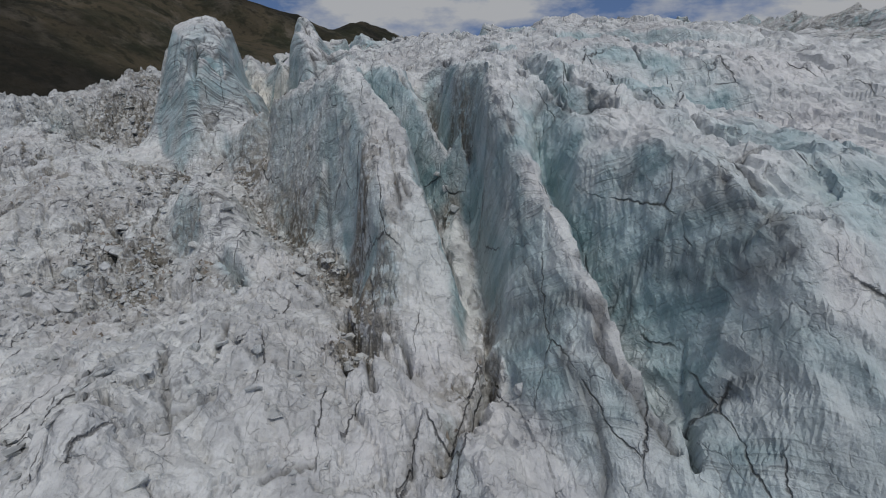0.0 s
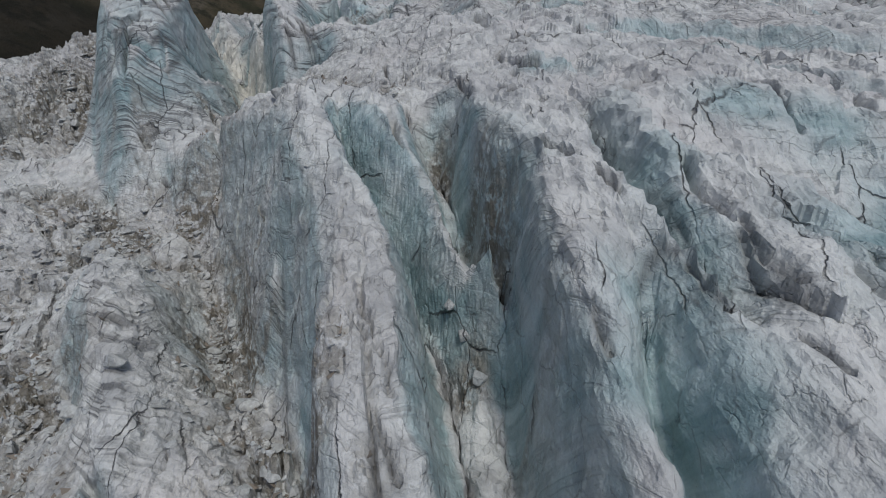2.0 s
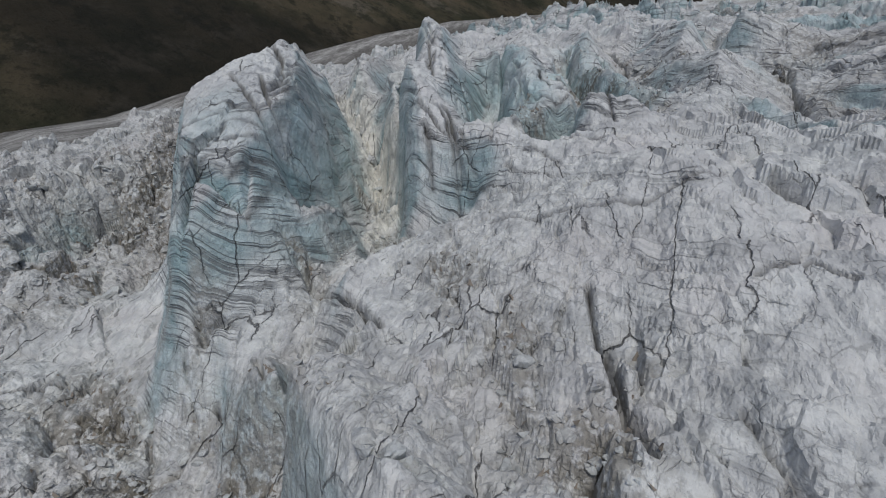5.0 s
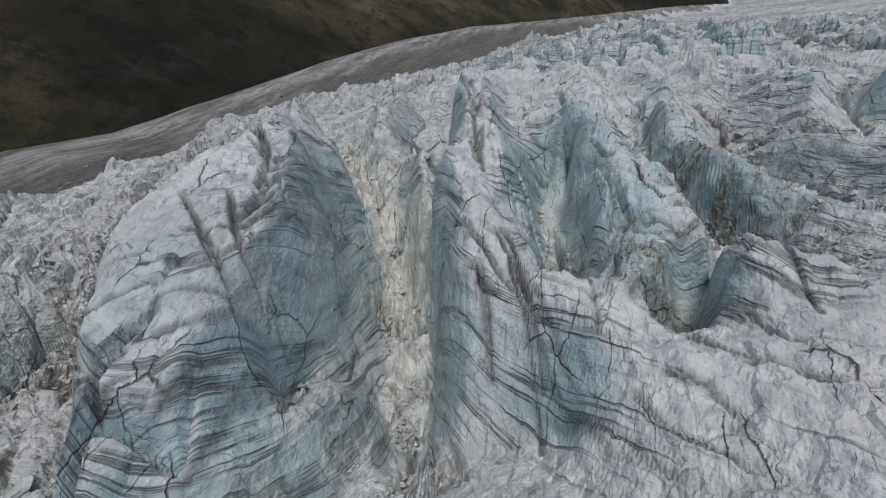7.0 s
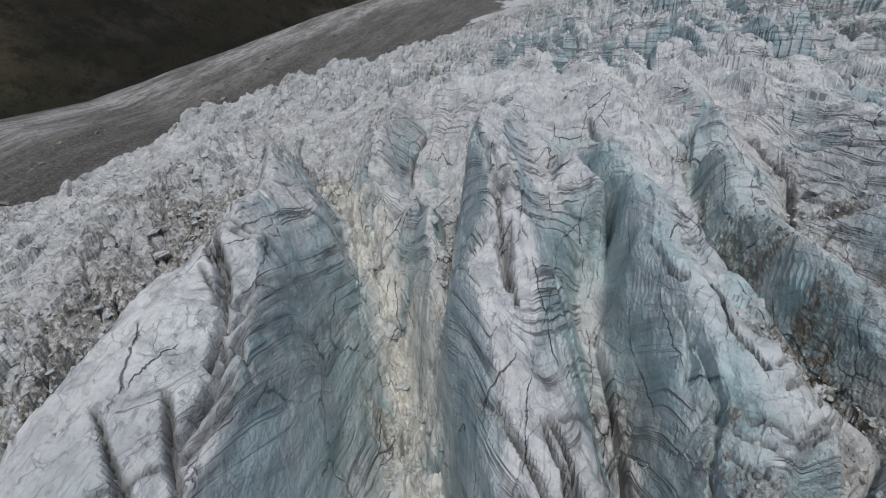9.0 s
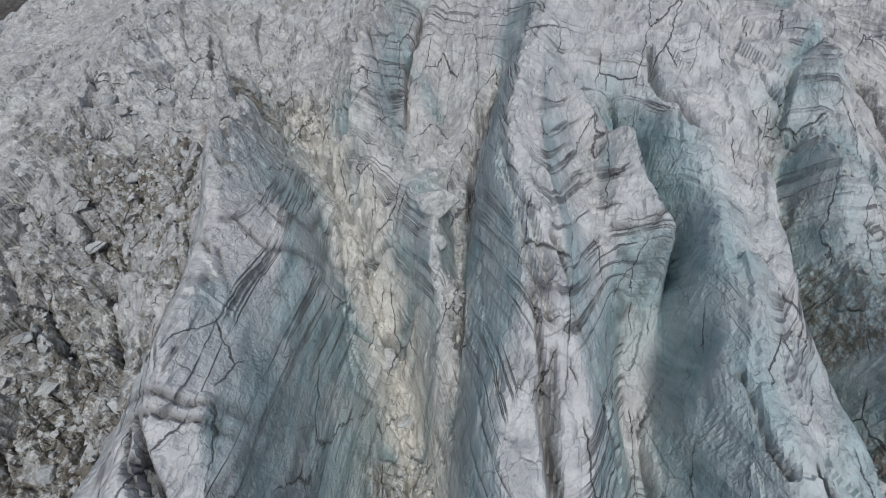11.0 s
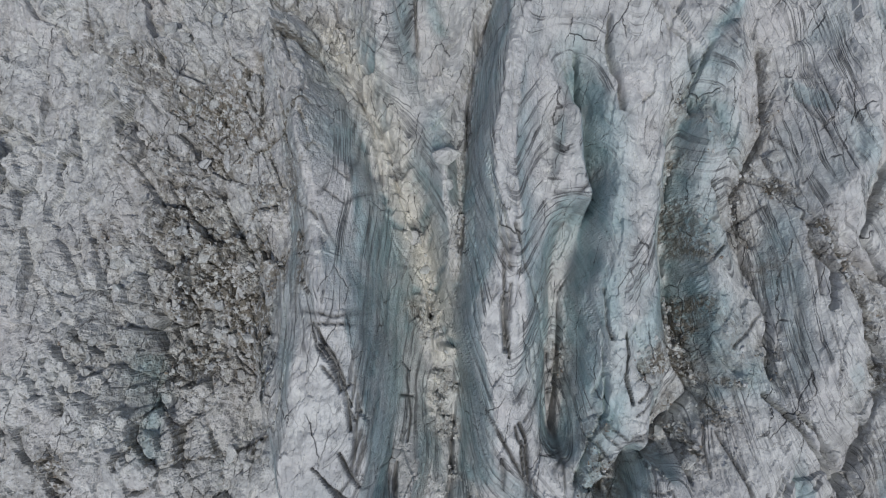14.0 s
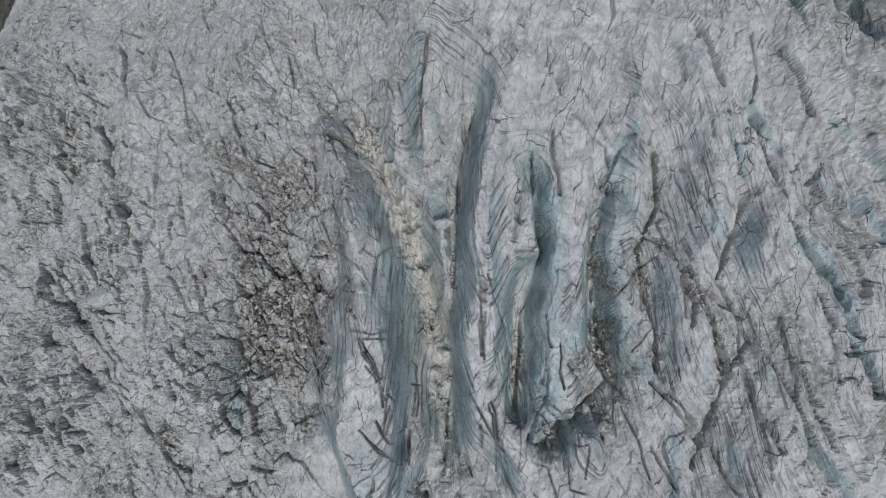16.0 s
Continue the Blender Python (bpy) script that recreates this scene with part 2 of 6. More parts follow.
def rough2(x, y, octaves, salt=0, gain=0.5):
    total, amp, s = 0.0, 1.0, 1.0
    for n in range(octaves):
        total = total + amp * value2(x * s + 17.3 * n, y * s - 9.1 * n, salt + n)
        amp, s = amp * gain, s * 2.03
    return total


def ridged2(x, y, octaves, salt=0, gain=0.5):
    """From 0 to about 1, with sharp crests."""
    total, amp, s = 0.0, 1.0, 1.0
    for n in range(octaves):
        total = total + amp * (1 - np.abs(value2(x * s + 17.3 * n, y * s - 9.1 * n, salt + n)))
        amp, s = amp * gain, s * 2.03
    return total / (2 - 2 * gain**octaves) * 1.0


def rough3(x, y, z, octaves, salt=0, gain=0.5):
    total, amp, s = 0.0, 1.0, 1.0
    for n in range(octaves):
        total = total + amp * value3(x * s + 17.3 * n, y * s - 9.1 * n, z * s + 5.7 * n, salt + n)
        amp, s = amp * gain, s * 2.03
    return total


def cells2(x, y, salt=0):
    """Distance to the edge between cells, and for each cell the way to its centre and three random numbers."""
    i, j = np.floor(x).astype(np.int32), np.floor(y).astype(np.int32)
    best = np.full(x.shape, 9.0, np.float32)
    second = best.copy()
    cx, cy = np.zeros_like(best), np.zeros_like(best)
    ci, cj = i.copy(), j.copy()
    for a in (-1, 0, 1):
        for b in (-1, 0, 1):
            ii, jj = i + a, j + b
            px = (ii - x) + 0.1 + 0.8 * hashed(ii, jj, 0, salt)
            py = (jj - y) + 0.1 + 0.8 * hashed(ii, jj, 1, salt)
            d = np.sqrt(px * px + py * py)
            near = d < best
            second = np.where(near, best, np.minimum(second, d))
            best = np.where(near, d, best)
            cx, cy, ci, cj = np.where(near, px, cx), np.where(near, py, cy), np.where(near, ii, ci), np.where(near, jj, cj)
    r = [hashed(ci, cj, 7 + n, salt) for n in range(3)]
    return second - best, cx, cy, r


def blocks(x, y, size, salt, tilt=0.9, gap=0.35):
    """Heights of a field of broken blocks, in metres, for blocks of that size."""
    edge, cx, cy, r = cells2(x / size, y / size, salt)
    h = (r[2] - 0.5) * 0.7 + tilt * ((r[0] - 0.5) * cx + (r[1] - 0.5) * cy) * 1.6
    return size * (h - gap * np.exp(-((edge / 0.09) ** 2)))


def step(v, a, b):
    q = np.clip((v - a) / (b - a), 0, 1)
    return q * q * (3 - 2 * q)


def away(x, y, line):
    """Distance from points to a line of (x, y, ...) in plan."""
    best = np.full(np.shape(x), 1e9)
    for (ax, ay, *_), (bx, by, *_) in zip(line, line[1:]):
        dx, dy = bx - ax, by - ay
        q = np.clip(((x - ax) * dx + (y - ay) * dy) / (dx * dx + dy * dy), 0, 1)
        best = np.minimum(best, np.hypot(x - ax - q * dx, y - ay - q * dy))
    return best


# ---- the lie of the glacier: crests, edges and clefts as lines of (x, y, z) ----
SERACS, LINES, GRITTY, SLITS, BARE, CREAM = [], [], [], [], [], []


def serac(label, reach, *lines):
    """One serac by its crest and edge lines; it owns the ice within reach of them."""
    SERACS.append((label, reach, lines))
    LINES.extend(lines)


def lie(*line):
    """A line at which the ice lies at those heights."""
    LINES.append(line)


def cleft(*line, grit=0.0, wide=1.5, deep=3.0):
    """The floor of a crevasse, with so much grit on it."""
    LINES.append(line)
    SLITS.append((line, 0.7, deep))
    if grit:
        GRITTY.append((line, grit, wide))


def slit(wide, deep, *line):
    """An open crack of that width and depth."""
    SLITS.append((line, wide, deep))


def bare(wide, amount, *line):
    """A band of clean blue ice."""
    BARE.append((line, amount, wide))


def cream(wide, amount, *line):
    """A band of cream-coloured firn."""
    CREAM.append((line, amount, wide))


def gritty(wide, amount, *line):
    """A band of brown grit."""
    GRITTY.append((line, amount, wide))


# near icefall
serac("tall sharp ice fin with white rounded crest and scored flank", 3.2,
      ((-1.2, 22.6, 8.9), (-2.2, 25, 10.8), (-3, 28, 13.4), (-3.9, 31, 16.2), (-4.4, 34.4, 18.4), (-4.9, 39, 19), (-6, 42.5, 20.6), (-7.5, 45.3, 21.8), (-8.4, 49.2, 23.2)),
      ((0.5, 24, 9.4), (0.5, 28, 11.3), (-1.2, 29.6, 13.6), (-2.6, 33.2, 16.1), (-3.1, 37.5, 17.4), (-4.4, 42, 18.6)),
      ((-5, 33.1, 16.8), (-4.7, 29.8, 12.9), (-3.4, 25.2, 9.2)),
      ((-8.5, 45.2, 19.7), (-9.6, 44.5, 15.8), (-9.8, 42, 13.3)))
serac("narrow pale ice blade split from the fin beside it", 1.8,
      ((-6.2, 50, 22.8), (-4.6, 46.3, 22.2), (-3.6, 45.2, 20.8), (-2.3, 44.5, 18.7), (-1.3, 42.5, 17.4), (-0.3, 40.5, 16.3), (0.5, 38.4, 14.6), (1, 36.4, 13.2), (1.2, 33, 11.4)))
serac("long steep ice ridge with a straight grey-blue wall", 3.0,
      ((0.3, 51, 22.3), (1.3, 45.5, 22), (2.5, 40, 21.5), (2.9, 36.5, 20.3), (3.7, 33, 18.2), (4.2, 29.5, 16), (5, 25.3, 14.5), (5.4, 21.5, 13.1), (5.8, 19.3, 12.3), (6.2, 16, 10)),
      ((4.3, 38, 21.2), (5.2, 36.3, 20.9), (5.2, 30.8, 15.3)),
      ((0.2, 48.4, 21.6), (1.1, 42.7, 19.8), (1.6, 38.8, 18.5), (2.4, 35.5, 19.2), (3.4, 31.7, 17.2), (3.5, 29.1, 14.9), (3.5, 26.1, 12.6), (2.9, 23.2, 10)),
      ((4.5, 18.4, 10.2), (4.8, 16.5, 9.2)))
serac("broad ice buttress with dimpled blue-grey front face", 4.2,
      ((7.7, 45, 23.2), (7.5, 41, 22.7), (7.5, 36.6, 20.9), (8.7, 34.5, 20.8), (9.6, 32.5, 20.4), (8.8, 27, 18.4), (9.1, 22.5, 18), (10.1, 19.2, 17.2), (10.8, 15, 15)),
      ((7, 27, 17.4), (8.8, 23.2, 16.8), (9.9, 18.4, 15.6)),
      ((7.3, 26.5, 15.4), (8.1, 24, 14.3), (8.8, 20.3, 13.5), (9.8, 16.4, 12.6), (10.4, 13.3, 12.4)),
      ((8.1, 20.4, 11.3), (8.4, 17.2, 9.7)))
serac("pale rolling ice rib above a blue hollow", 1.6,
      ((4, 50, 23.4), (5, 44, 22.7), (5.5, 40, 22.2), (5.3, 36.6, 21.2), (6.2, 33.6, 21), (7, 31.4, 19.9), (7.3, 29, 18.4)))
cleft((6.1, 45, 21), (6.6, 40, 19.4), (6.6, 36.5, 18.4), (7.3, 33.4, 17.6), (7.8, 31, 17.5), deep=1.5)
serac("low slanting ice wedge between grit-filled hollows", 5.0,
      ((-12.5, 31, 9.2), (-15.8, 38.5, 12), (-19.5, 44, 13), (-21.9, 47.5, 13.9), (-23.5, 50, 11.6), (-25, 53, 10.6)))
serac("smooth pale ice slab lying at the foot of the fins", 1.6,
      ((-0.9, 18.6, 8.6), (0.4, 17, 8.6), (1.8, 13.5, 8.2)),)
serac("snow-smoothed ice shelf with a blue hollow under it", 5.0,
      ((8, 38, 22.1), (11.3, 36.3, 21.2), (16, 35, 19.2), (21, 32.5, 17.5)),
      ((9.4, 33.4, 20.7), (14, 29.5, 18.6), (19, 26, 17.2)))
lie((5, 61, 26.2), (9, 56, 25), (13, 44.5, 23.7), (22, 41, 22.3))
lie((1, 61, 25), (-1, 54, 21.7), (3.4, 52, 23.4))
lie((11, 24, 18), (14, 19, 17.6), (18, 15, 17))
cleft((0, 16.5, 6.4), (2.2, 21.5, 7.2), (2.3, 28, 7.8), (2.3, 34, 9.8), (1.8, 38.8, 11.8), (0.2, 46, 15), (-1.4, 52, 17.2), grit=0.7, wide=0.7)
cleft((-7.2, 49.3, 20.5), (-5.4, 46, 16.6), (-3.8, 44.2, 14.2), (-2, 41, 12.4), (-0.7, 38, 11.2), (0.1, 34, 9.9), (0.6, 28, 8.6), deep=3.5)
cleft((6, 33.2, 15.9), (6.1, 29, 14.1), (6.7, 24, 11.6), (7.1, 20, 9.6), (7.5, 17, 8.4))
cleft((-4, 21, 8.5), (-4.9, 29, 7.6), (-7, 35.5, 7.6), (-9.8, 40, 9), (-12, 41.5, 7.8), (-15.8, 49, 6), (-19.4, 55.5, 9.4), grit=0.9, wide=2.2, deep=0.8)
lie((-6.2, 31, 8.6), (-8.6, 40.5, 12), (-10.2, 46, 16.2), (-13.4, 53.6, 16.6), (-16.9, 58, 15.8), (-19.5, 59.5, 13.8), (-21.1, 59.9, 13.4))
lie((-8.4, 50.3, 23.3), (-11.5, 54.6, 22.1), (-14.6, 57.8, 21), (-17.4, 59.8, 19.8), (-18.6, 61, 19.1), (-22.7, 64.6, 17.2))
lie((-8.2, 51.6, 23.1), (-6.1, 50.8, 23.2), (-4, 49.3, 23))
cleft((-20.6, 40.4, 6.4), (-22.6, 41.2, 6.2), (-28, 39, 5.6), (-27.5, 45, 7.6), (-31, 48, 9), grit=0.7, wide=3)
lie((-11.5, 13.8, 10.8), (-11, 17.5, 9.9), (-9, 25.8, 9.9), (-14, 29, 8.3), (-19, 31, 7.3), (-23, 31.5, 7))
lie((-7, 17.6, 9.6), (-6, 27, 8.9))
lie((-12, 10, 9.5), (-5, 12, 6.5), (0, 12, 3.5), (6, 10, 2), (10, 8, 4))
lie((-13, 2, 6), (0, 2, -3), (12, 2, -2))
lie((16, 10, 14), (20, 4, 10))
cleft((11.5, 40, 20.2), (15, 38.4, 18.6), (20, 36, 17))
# the great fin and the hollow before it
serac("great banded ice fin with dark layers and crumbling crest", 6.5,
      ((-28.5, 66.5, 16.4), (-29.6, 68.6, 19.6), (-30.3, 70.3, 26), (-32.3, 73, 27.2), (-32.5, 77, 28.6), (-34, 81, 30.3), (-35.3, 86.5, 31.5), (-36.4, 90.5, 32.3), (-38.2, 95.5, 33.3), (-38.8, 98, 32.6), (-40.7, 100.4, 31.3), (-42, 104, 30.8), (-44.8, 109, 32.5), (-46, 113, 29.4), (-50, 117, 29), (-53, 121, 27)),
      ((-32.6, 72.6, 27.2), (-35.4, 77, 28.2), (-37.6, 79.6, 29.1), (-37.7, 85, 30.8), (-38.8, 90, 31.4)),
      ((-29.8, 74.6, 25.7), (-30.4, 79.3, 25.4), (-30.7, 82.8, 26.9), (-32, 86.6, 29.5), (-33.5, 89.9, 30.2), (-35.3, 93.6, 31.9), (-36.3, 96.5, 30.2), (-36.7, 98.2, 28.3), (-37.8, 101, 28), (-39.8, 107.4, 27.9)))
lie((-33, 66, 12.4), (-35.6, 69, 12.4), (-38.4, 73.5, 13.2), (-40, 77, 17), (-41.5, 85, 26.9), (-42, 90, 25), (-43, 95, 25.6), (-44.4, 100.5, 24.5), (-47, 107, 25.7), (-50, 112, 25.2), (-57, 120, 22.3))
lie((-29.6, 80, 20.6), (-30.4, 85, 21), (-31.7, 90.6, 19.2), (-34.2, 99.2, 21.6))
lie((-31.4, 88.5, 23.4), (-32.8, 93.1, 24.9))
lie((-38.9, 108, 20.7), (-40.8, 112.5, 22.2))
cleft((-20, 57, 10.6), (-26, 61, 11.2), (-31, 62.5, 11), (-37, 64.5, 11), grit=0.7, wide=3, deep=0.6)
cleft((-19, 60, 14), (-22, 68, 16.2), (-25, 76, 17), (-26.4, 83, 17.6), (-26.8, 89, 13.4), (-29.4, 96, 12.8), (-30.5, 100, 12.6), (-33, 105, 16.4), (-36.6, 108.6, 19), (-40, 114, 20.5), (-46, 120, 20.4), (-52, 126, 22), grit=0.3, wide=1.6, deep=0.6)
lie((-24, 62, 13.9), (-26, 64, 13.2), (-27, 67, 17.6))
lie((-27, 78, 20.6), (-26.4, 82.8, 18.8))
serac("twisted pale ice blades with deep blue slots", 4.0,
      ((-29.4, 103, 22.6), (-31, 108, 25.6), (-33, 112, 26), (-35.6, 115.3, 24.6), (-38.6, 117.2, 25.2), (-41, 120.5, 28), (-42.5, 125, 29), (-44, 131, 28.6), (-46, 141, 29)),
      ((-28.8, 100.5, 21.5), (-31.6, 110.6, 26), (-36.2, 118, 23.4)))
cleft((-38, 122, 23), (-40.5, 130, 23.5), (-42, 140, 24))
cleft((-31.8, 130, 24), (-32, 123.5, 21.6), (-31.3, 117.5, 23), (-30, 112, 24.5), (-28.7, 106, 25.5), (-27.8, 101, 22.4), (-26.9, 95.5, 18), (-24.9, 91.5, 13.6), (-24, 85.6, 13.2), (-23, 81, 15.2), (-22.4, 77, 17.2), grit=0.5, wide=0.8)
serac("big rounded ice fin with a pale flat crest", 4.2,
      ((-28, 136, 32.6), (-28.2, 123, 32.2), (-28.9, 119, 33), (-27.8, 111, 34.7), (-26.7, 108, 34.2), (-25.2, 105.6, 34.3), (-24, 103.5, 32.7), (-24.3, 100, 30.4), (-24.8, 96.3, 30.7), (-23, 92.4, 28.8), (-21.1, 88.3, 27.4), (-20, 85, 23.4), (-19.2, 82.4, 21)),
      ((-26.6, 125, 30.2), (-24, 119, 29.9), (-23, 116, 28.6), (-22.6, 110.4, 29.5), (-21.3, 106, 28.2), (-22.6, 101, 30.5), (-21, 95, 28), (-20.6, 91.9, 26.3)),
      ((-21.3, 117, 31.6), (-20.2, 112.3, 30.8), (-18.3, 109.6, 31)),
      ((-22.6, 110.6, 29.5), (-20.6, 110.6, 30.2), (-18.4, 109.6, 30.4)))
lie((-21, 88.6, 27.2), (-18.7, 88.9, 26), (-16.3, 85.9, 26.5), (-13.4, 84, 27))
lie((-18.2, 80.3, 19.4), (-15, 79.8, 21.4), (-18.5, 76, 20), (-20.5, 71, 20.2))
lie((-11, 76, 23.6), (-9.6, 70, 23.8), (-8, 62, 21), (-9, 56, 20))
cleft((-22.4, 124, 27), (-20.5, 118, 26), (-18.8, 113.4, 25), (-17.6, 110.6, 24.6), (-17, 107.5, 24), (-16.7, 105.8, 24.4), (-17.7, 102.2, 21.8), (-17, 99.5, 22), (-16.5, 96.4, 21.4), (-15.8, 92, 21), (-15.3, 88.4, 22))
lie((-18.9, 109.1, 23.9), (-19.2, 105.5, 24.2), (-18.5, 102.2, 22))
lie((-15.8, 100.7, 26.6), (-14.1, 94.6, 26.4), (-14.2, 92.6, 24.8))
serac("long ice rib with layered walls and a narrow crest", 4.0,
      ((-3.6, 82, 27), (-8.4, 80, 26.8), (-11, 79.8, 26.1), (-13.2, 83.2, 26.9), (-11, 90, 27.4), (-12, 95, 28.8), (-15.6, 101.4, 30.5), (-15, 105, 30.7), (-16.9, 108, 31.7), (-16, 114, 29.5), (-19, 118, 31.3), (-18, 124, 29.8), (-18, 128, 32.1), (-20, 140, 32.5)),
      ((-4, 84.8, 28.9), (-7, 88, 28.6), (-9.8, 92.8, 28), (-10, 99, 28.2), (-11.6, 103.4, 27.5), (-12.5, 107, 28.3), (-13, 116, 29.2)))
lie((1, 61, 25), (-1.8, 71, 27.6), (-7, 78, 26.8))
cleft((-11, 122, 26.5), (-10.4, 113, 24.8), (-7.8, 107.6, 20.8), (-6.4, 102, 22.4), (-3.2, 97, 23.6), (-5, 93.5, 22), (-10.4, 87, 21.2), (-12, 85.5, 22.5), grit=0.75, wide=1.8)
serac("broken ice blocks leaning between two crevasses", 3.4,
      ((-15, 124, 30.5), (-12, 122.7, 28.4), (-9.8, 118, 31.6), (-9, 115, 27.8), (-5.9, 106, 29), (-4.3, 104.2, 27.8), (-1.8, 98.6, 27.4), (0.4, 95, 27.6)))
cleft((-6, 128, 29), (-3.6, 121, 27.3), (-4.4, 115, 24.8), (-1.9, 109.4, 24), (0.1, 104.4, 26.6), (1, 99, 26.5), grit=0.5, wide=1.4)
serac("banded ice dome with fine parallel layers", 6.5,
      ((-0.4, 89, 27), (3, 95, 28.4), (4, 102, 31.1), (2.8, 108, 30.6), (1.2, 113, 29.3), (3, 119, 33.6), (1, 128, 32.7), (-1, 134, 32), (2, 150, 33.4)),
      ((-9, 125, 32.4), (-10, 135, 31.8), (-12, 145, 33)))
cleft((8.5, 88, 25.5), (9.3, 94, 26), (9.6, 102, 28.7), (12, 106, 27.7), (6, 113, 28.4), (7, 125, 30), grit=0.4, wide=1.2)
serac("smooth ice swell crossed by narrow crevasses", 7.0,
      ((15, 84, 30), (16.2, 92, 31.9), (16.6, 101, 32.1), (17, 113, 31.3), (8.5, 118, 34.2), (12.5, 132, 31.5), (12, 150, 33.6)))
lie((-11, 129, 29.6), (-2, 130, 28.8), (-25, 144, 31.2), (-41, 147, 30.7))
lie((30, 80, 30), (30, 110, 32.5), (30, 140, 34))
lie((12, 70, 27.5), (22, 60, 27), (30, 50, 25))
# field of rubble on the far side of the fin
serac("low rubble-strewn ice hump", 6.0,
      ((-72, 66.5, 13.6), (-61, 77.5, 18.6), (-62.6, 85, 20.4), (-63, 91, 19), (-61, 93.4, 20.5)))
serac("crumbled ice shoulder with dark grit in its cracks", 6.5,
      ((-81, 101, 19.7), (-68, 102, 20.4), (-65, 106.5, 22.7), (-59, 115, 24.6), (-66, 126, 26), (-70, 140, 25)))
lie((-44, 80.5, 9.4), (-46.5, 80, 10), (-48, 88, 14.5), (-50, 98, 18), (-55, 105, 20.4))
lie((-55, 80, 11.4), (-58, 86, 12.6), (-56.5, 92, 17), (-56, 97, 18.4))
lie((-39, 59, 13), (-35, 51, 13.4), (-38, 40, 9), (-40, 28, 6))
lie((-51, 73, 15.8), (-59, 74, 17.1), (-52, 64, 13))
lie((-84, 119, 21.7), (-74, 116, 20.6), (-78, 88, 18.4), (-71, 82, 18.5), (-81, 65, 13))
lie((-76, 76, 14.6), (-73.5, 73, 13.4), (-69.5, 71, 14.4))
lie((-99, 112, 12.6), (-98, 80, 11), (-96, 60, 9))
lie((-57, 120, 22.3), (-51, 126, 22.2), (-64, 148, 23.4))

# cracks, blue ice, firn and grit
bare(3.0, 0.5, (-29.5, 70), (-31, 74), (-33.5, 77.5))
bare(1.2, 0.9, (-40, 118.5), (-37, 117.5), (-34.5, 114.5), (-32.5, 111))
slit(0.8, 3, (-2, 116.5, 27), (2, 112.6, 29), (6.4, 107, 29.5), (9.4, 100, 28.6))
gritty(0.9, 0.9, (-2, 116.5), (2, 112.6), (6.4, 107), (9.4, 100))
gritty(1.6, 0.9, (-7.6, 108), (-6, 103.5), (-4, 97.5), (-4, 92.5))
gritty(1.2, 0.8, (-13.5, 117), (-11, 114), (-9.6, 110.5))
cream(2.0, 1, (-44, 121), (-41.5, 117), (-39.1, 113.2), (-36.6, 109.2), (-35, 106.4))
cream(1.6, 1, (-35, 106.4), (-32.3, 102.9), (-30.8, 100.2), (-29.2, 96.5))
cream(0.9, 0.8, (-29.2, 96.5), (-27.6, 92), (-26.6, 87))
bare(3.5, 0.95, (11.5, 10), (12.5, 18), (13.5, 26))
slit(0.9, 4, (-33.5, 73, 28.5), (-31.8, 70, 26), (-29.5, 67.5, 21), (-28.2, 66.5, 17.6))
slit(0.8, 6, (-32.9, 127.2, 23.3), (-31.2, 123.1, 23.9), (-31.1, 118.7, 26.1), (-30.3, 113.5, 25.7), (-28.9, 108.6, 28.9))
slit(0.5, 5, (-29.2, 109, 27.2), (-28.6, 105.5, 25.8), (-26.9, 101.8, 25.9), (-25.6, 97.6, 26.9))
slit(0.9, 4, (-23.5, 122.1, 28.6), (-21.7, 120, 26.3), (-19.5, 115.6, 26.2), (-17.7, 111.3, 28.5))
slit(1.1, 6, (-21.6, 101.2, 28.9), (-19.7, 98.7, 26.4), (-17.6, 95.9, 23.1), (-17.2, 91.4, 22.4), (-15.1, 87.9, 21.5), (-14.7, 87.2, 23.4))
slit(0.3, 2, (-24.9, 102.7, 30.9), (-23.6, 99.5, 29.7), (-22.5, 95.7, 28.4))
slit(0.3, 2, (-23.2, 90.7, 26.8), (-20.1, 87.4, 23.4), (-16.1, 83.4, 22.5))
slit(0.6, 4, (-15, 99.4, 28.5), (-13.6, 95.9, 25.3), (-13.7, 93.6, 23.5))
slit(0.7, 4, (-20.6, 126.9, 31), (-20, 124.6, 30.1), (-18.3, 120.6, 30.7), (-17.6, 118.3, 31.1))
slit(1.3, 5, (-12, 113, 27.7), (-10.9, 109, 26.4), (-8.5, 105.4, 23.7), (-8.1, 101.3, 25.4), (-5.6, 98, 23.8), (-3.1, 95.9, 23.5))
slit(0.6, 3, (-10.8, 96.9, 28.5), (-7.1, 94.4, 25.2))
slit(0.5, 3, (-18.6, 129.3, 31.8), (-13, 126.5, 30.1), (-11.4, 123.7, 29.6), (-12, 121.4, 29))
slit(0.8, 4, (-7.6, 114.7, 28.3), (-3.7, 110.6, 25.4), (-1.9, 108.9, 24.3))
slit(0.8, 3, (-7.3, 118.3, 29), (-4.6, 117.4, 27.8), (-2, 116.4, 27.6), (-0.2, 114.3, 28.7))
slit(1, 4, (0.8, 112.8, 29.2), (1.7, 110.7, 29.9), (3.2, 109, 30.3), (3, 105.8, 30.6))
slit(0.9, 4, (0.5, 97.3, 28), (2.6, 95.9, 28.3), (5.7, 93.6, 27.3), (9.1, 91.2, 26))
slit(0.6, 3, (4.8, 108.3, 30.4), (9.6, 102.4, 28.5))
slit(0.6, 3, (-5.4, 93, 23), (-3.8, 88.5, 25.2))
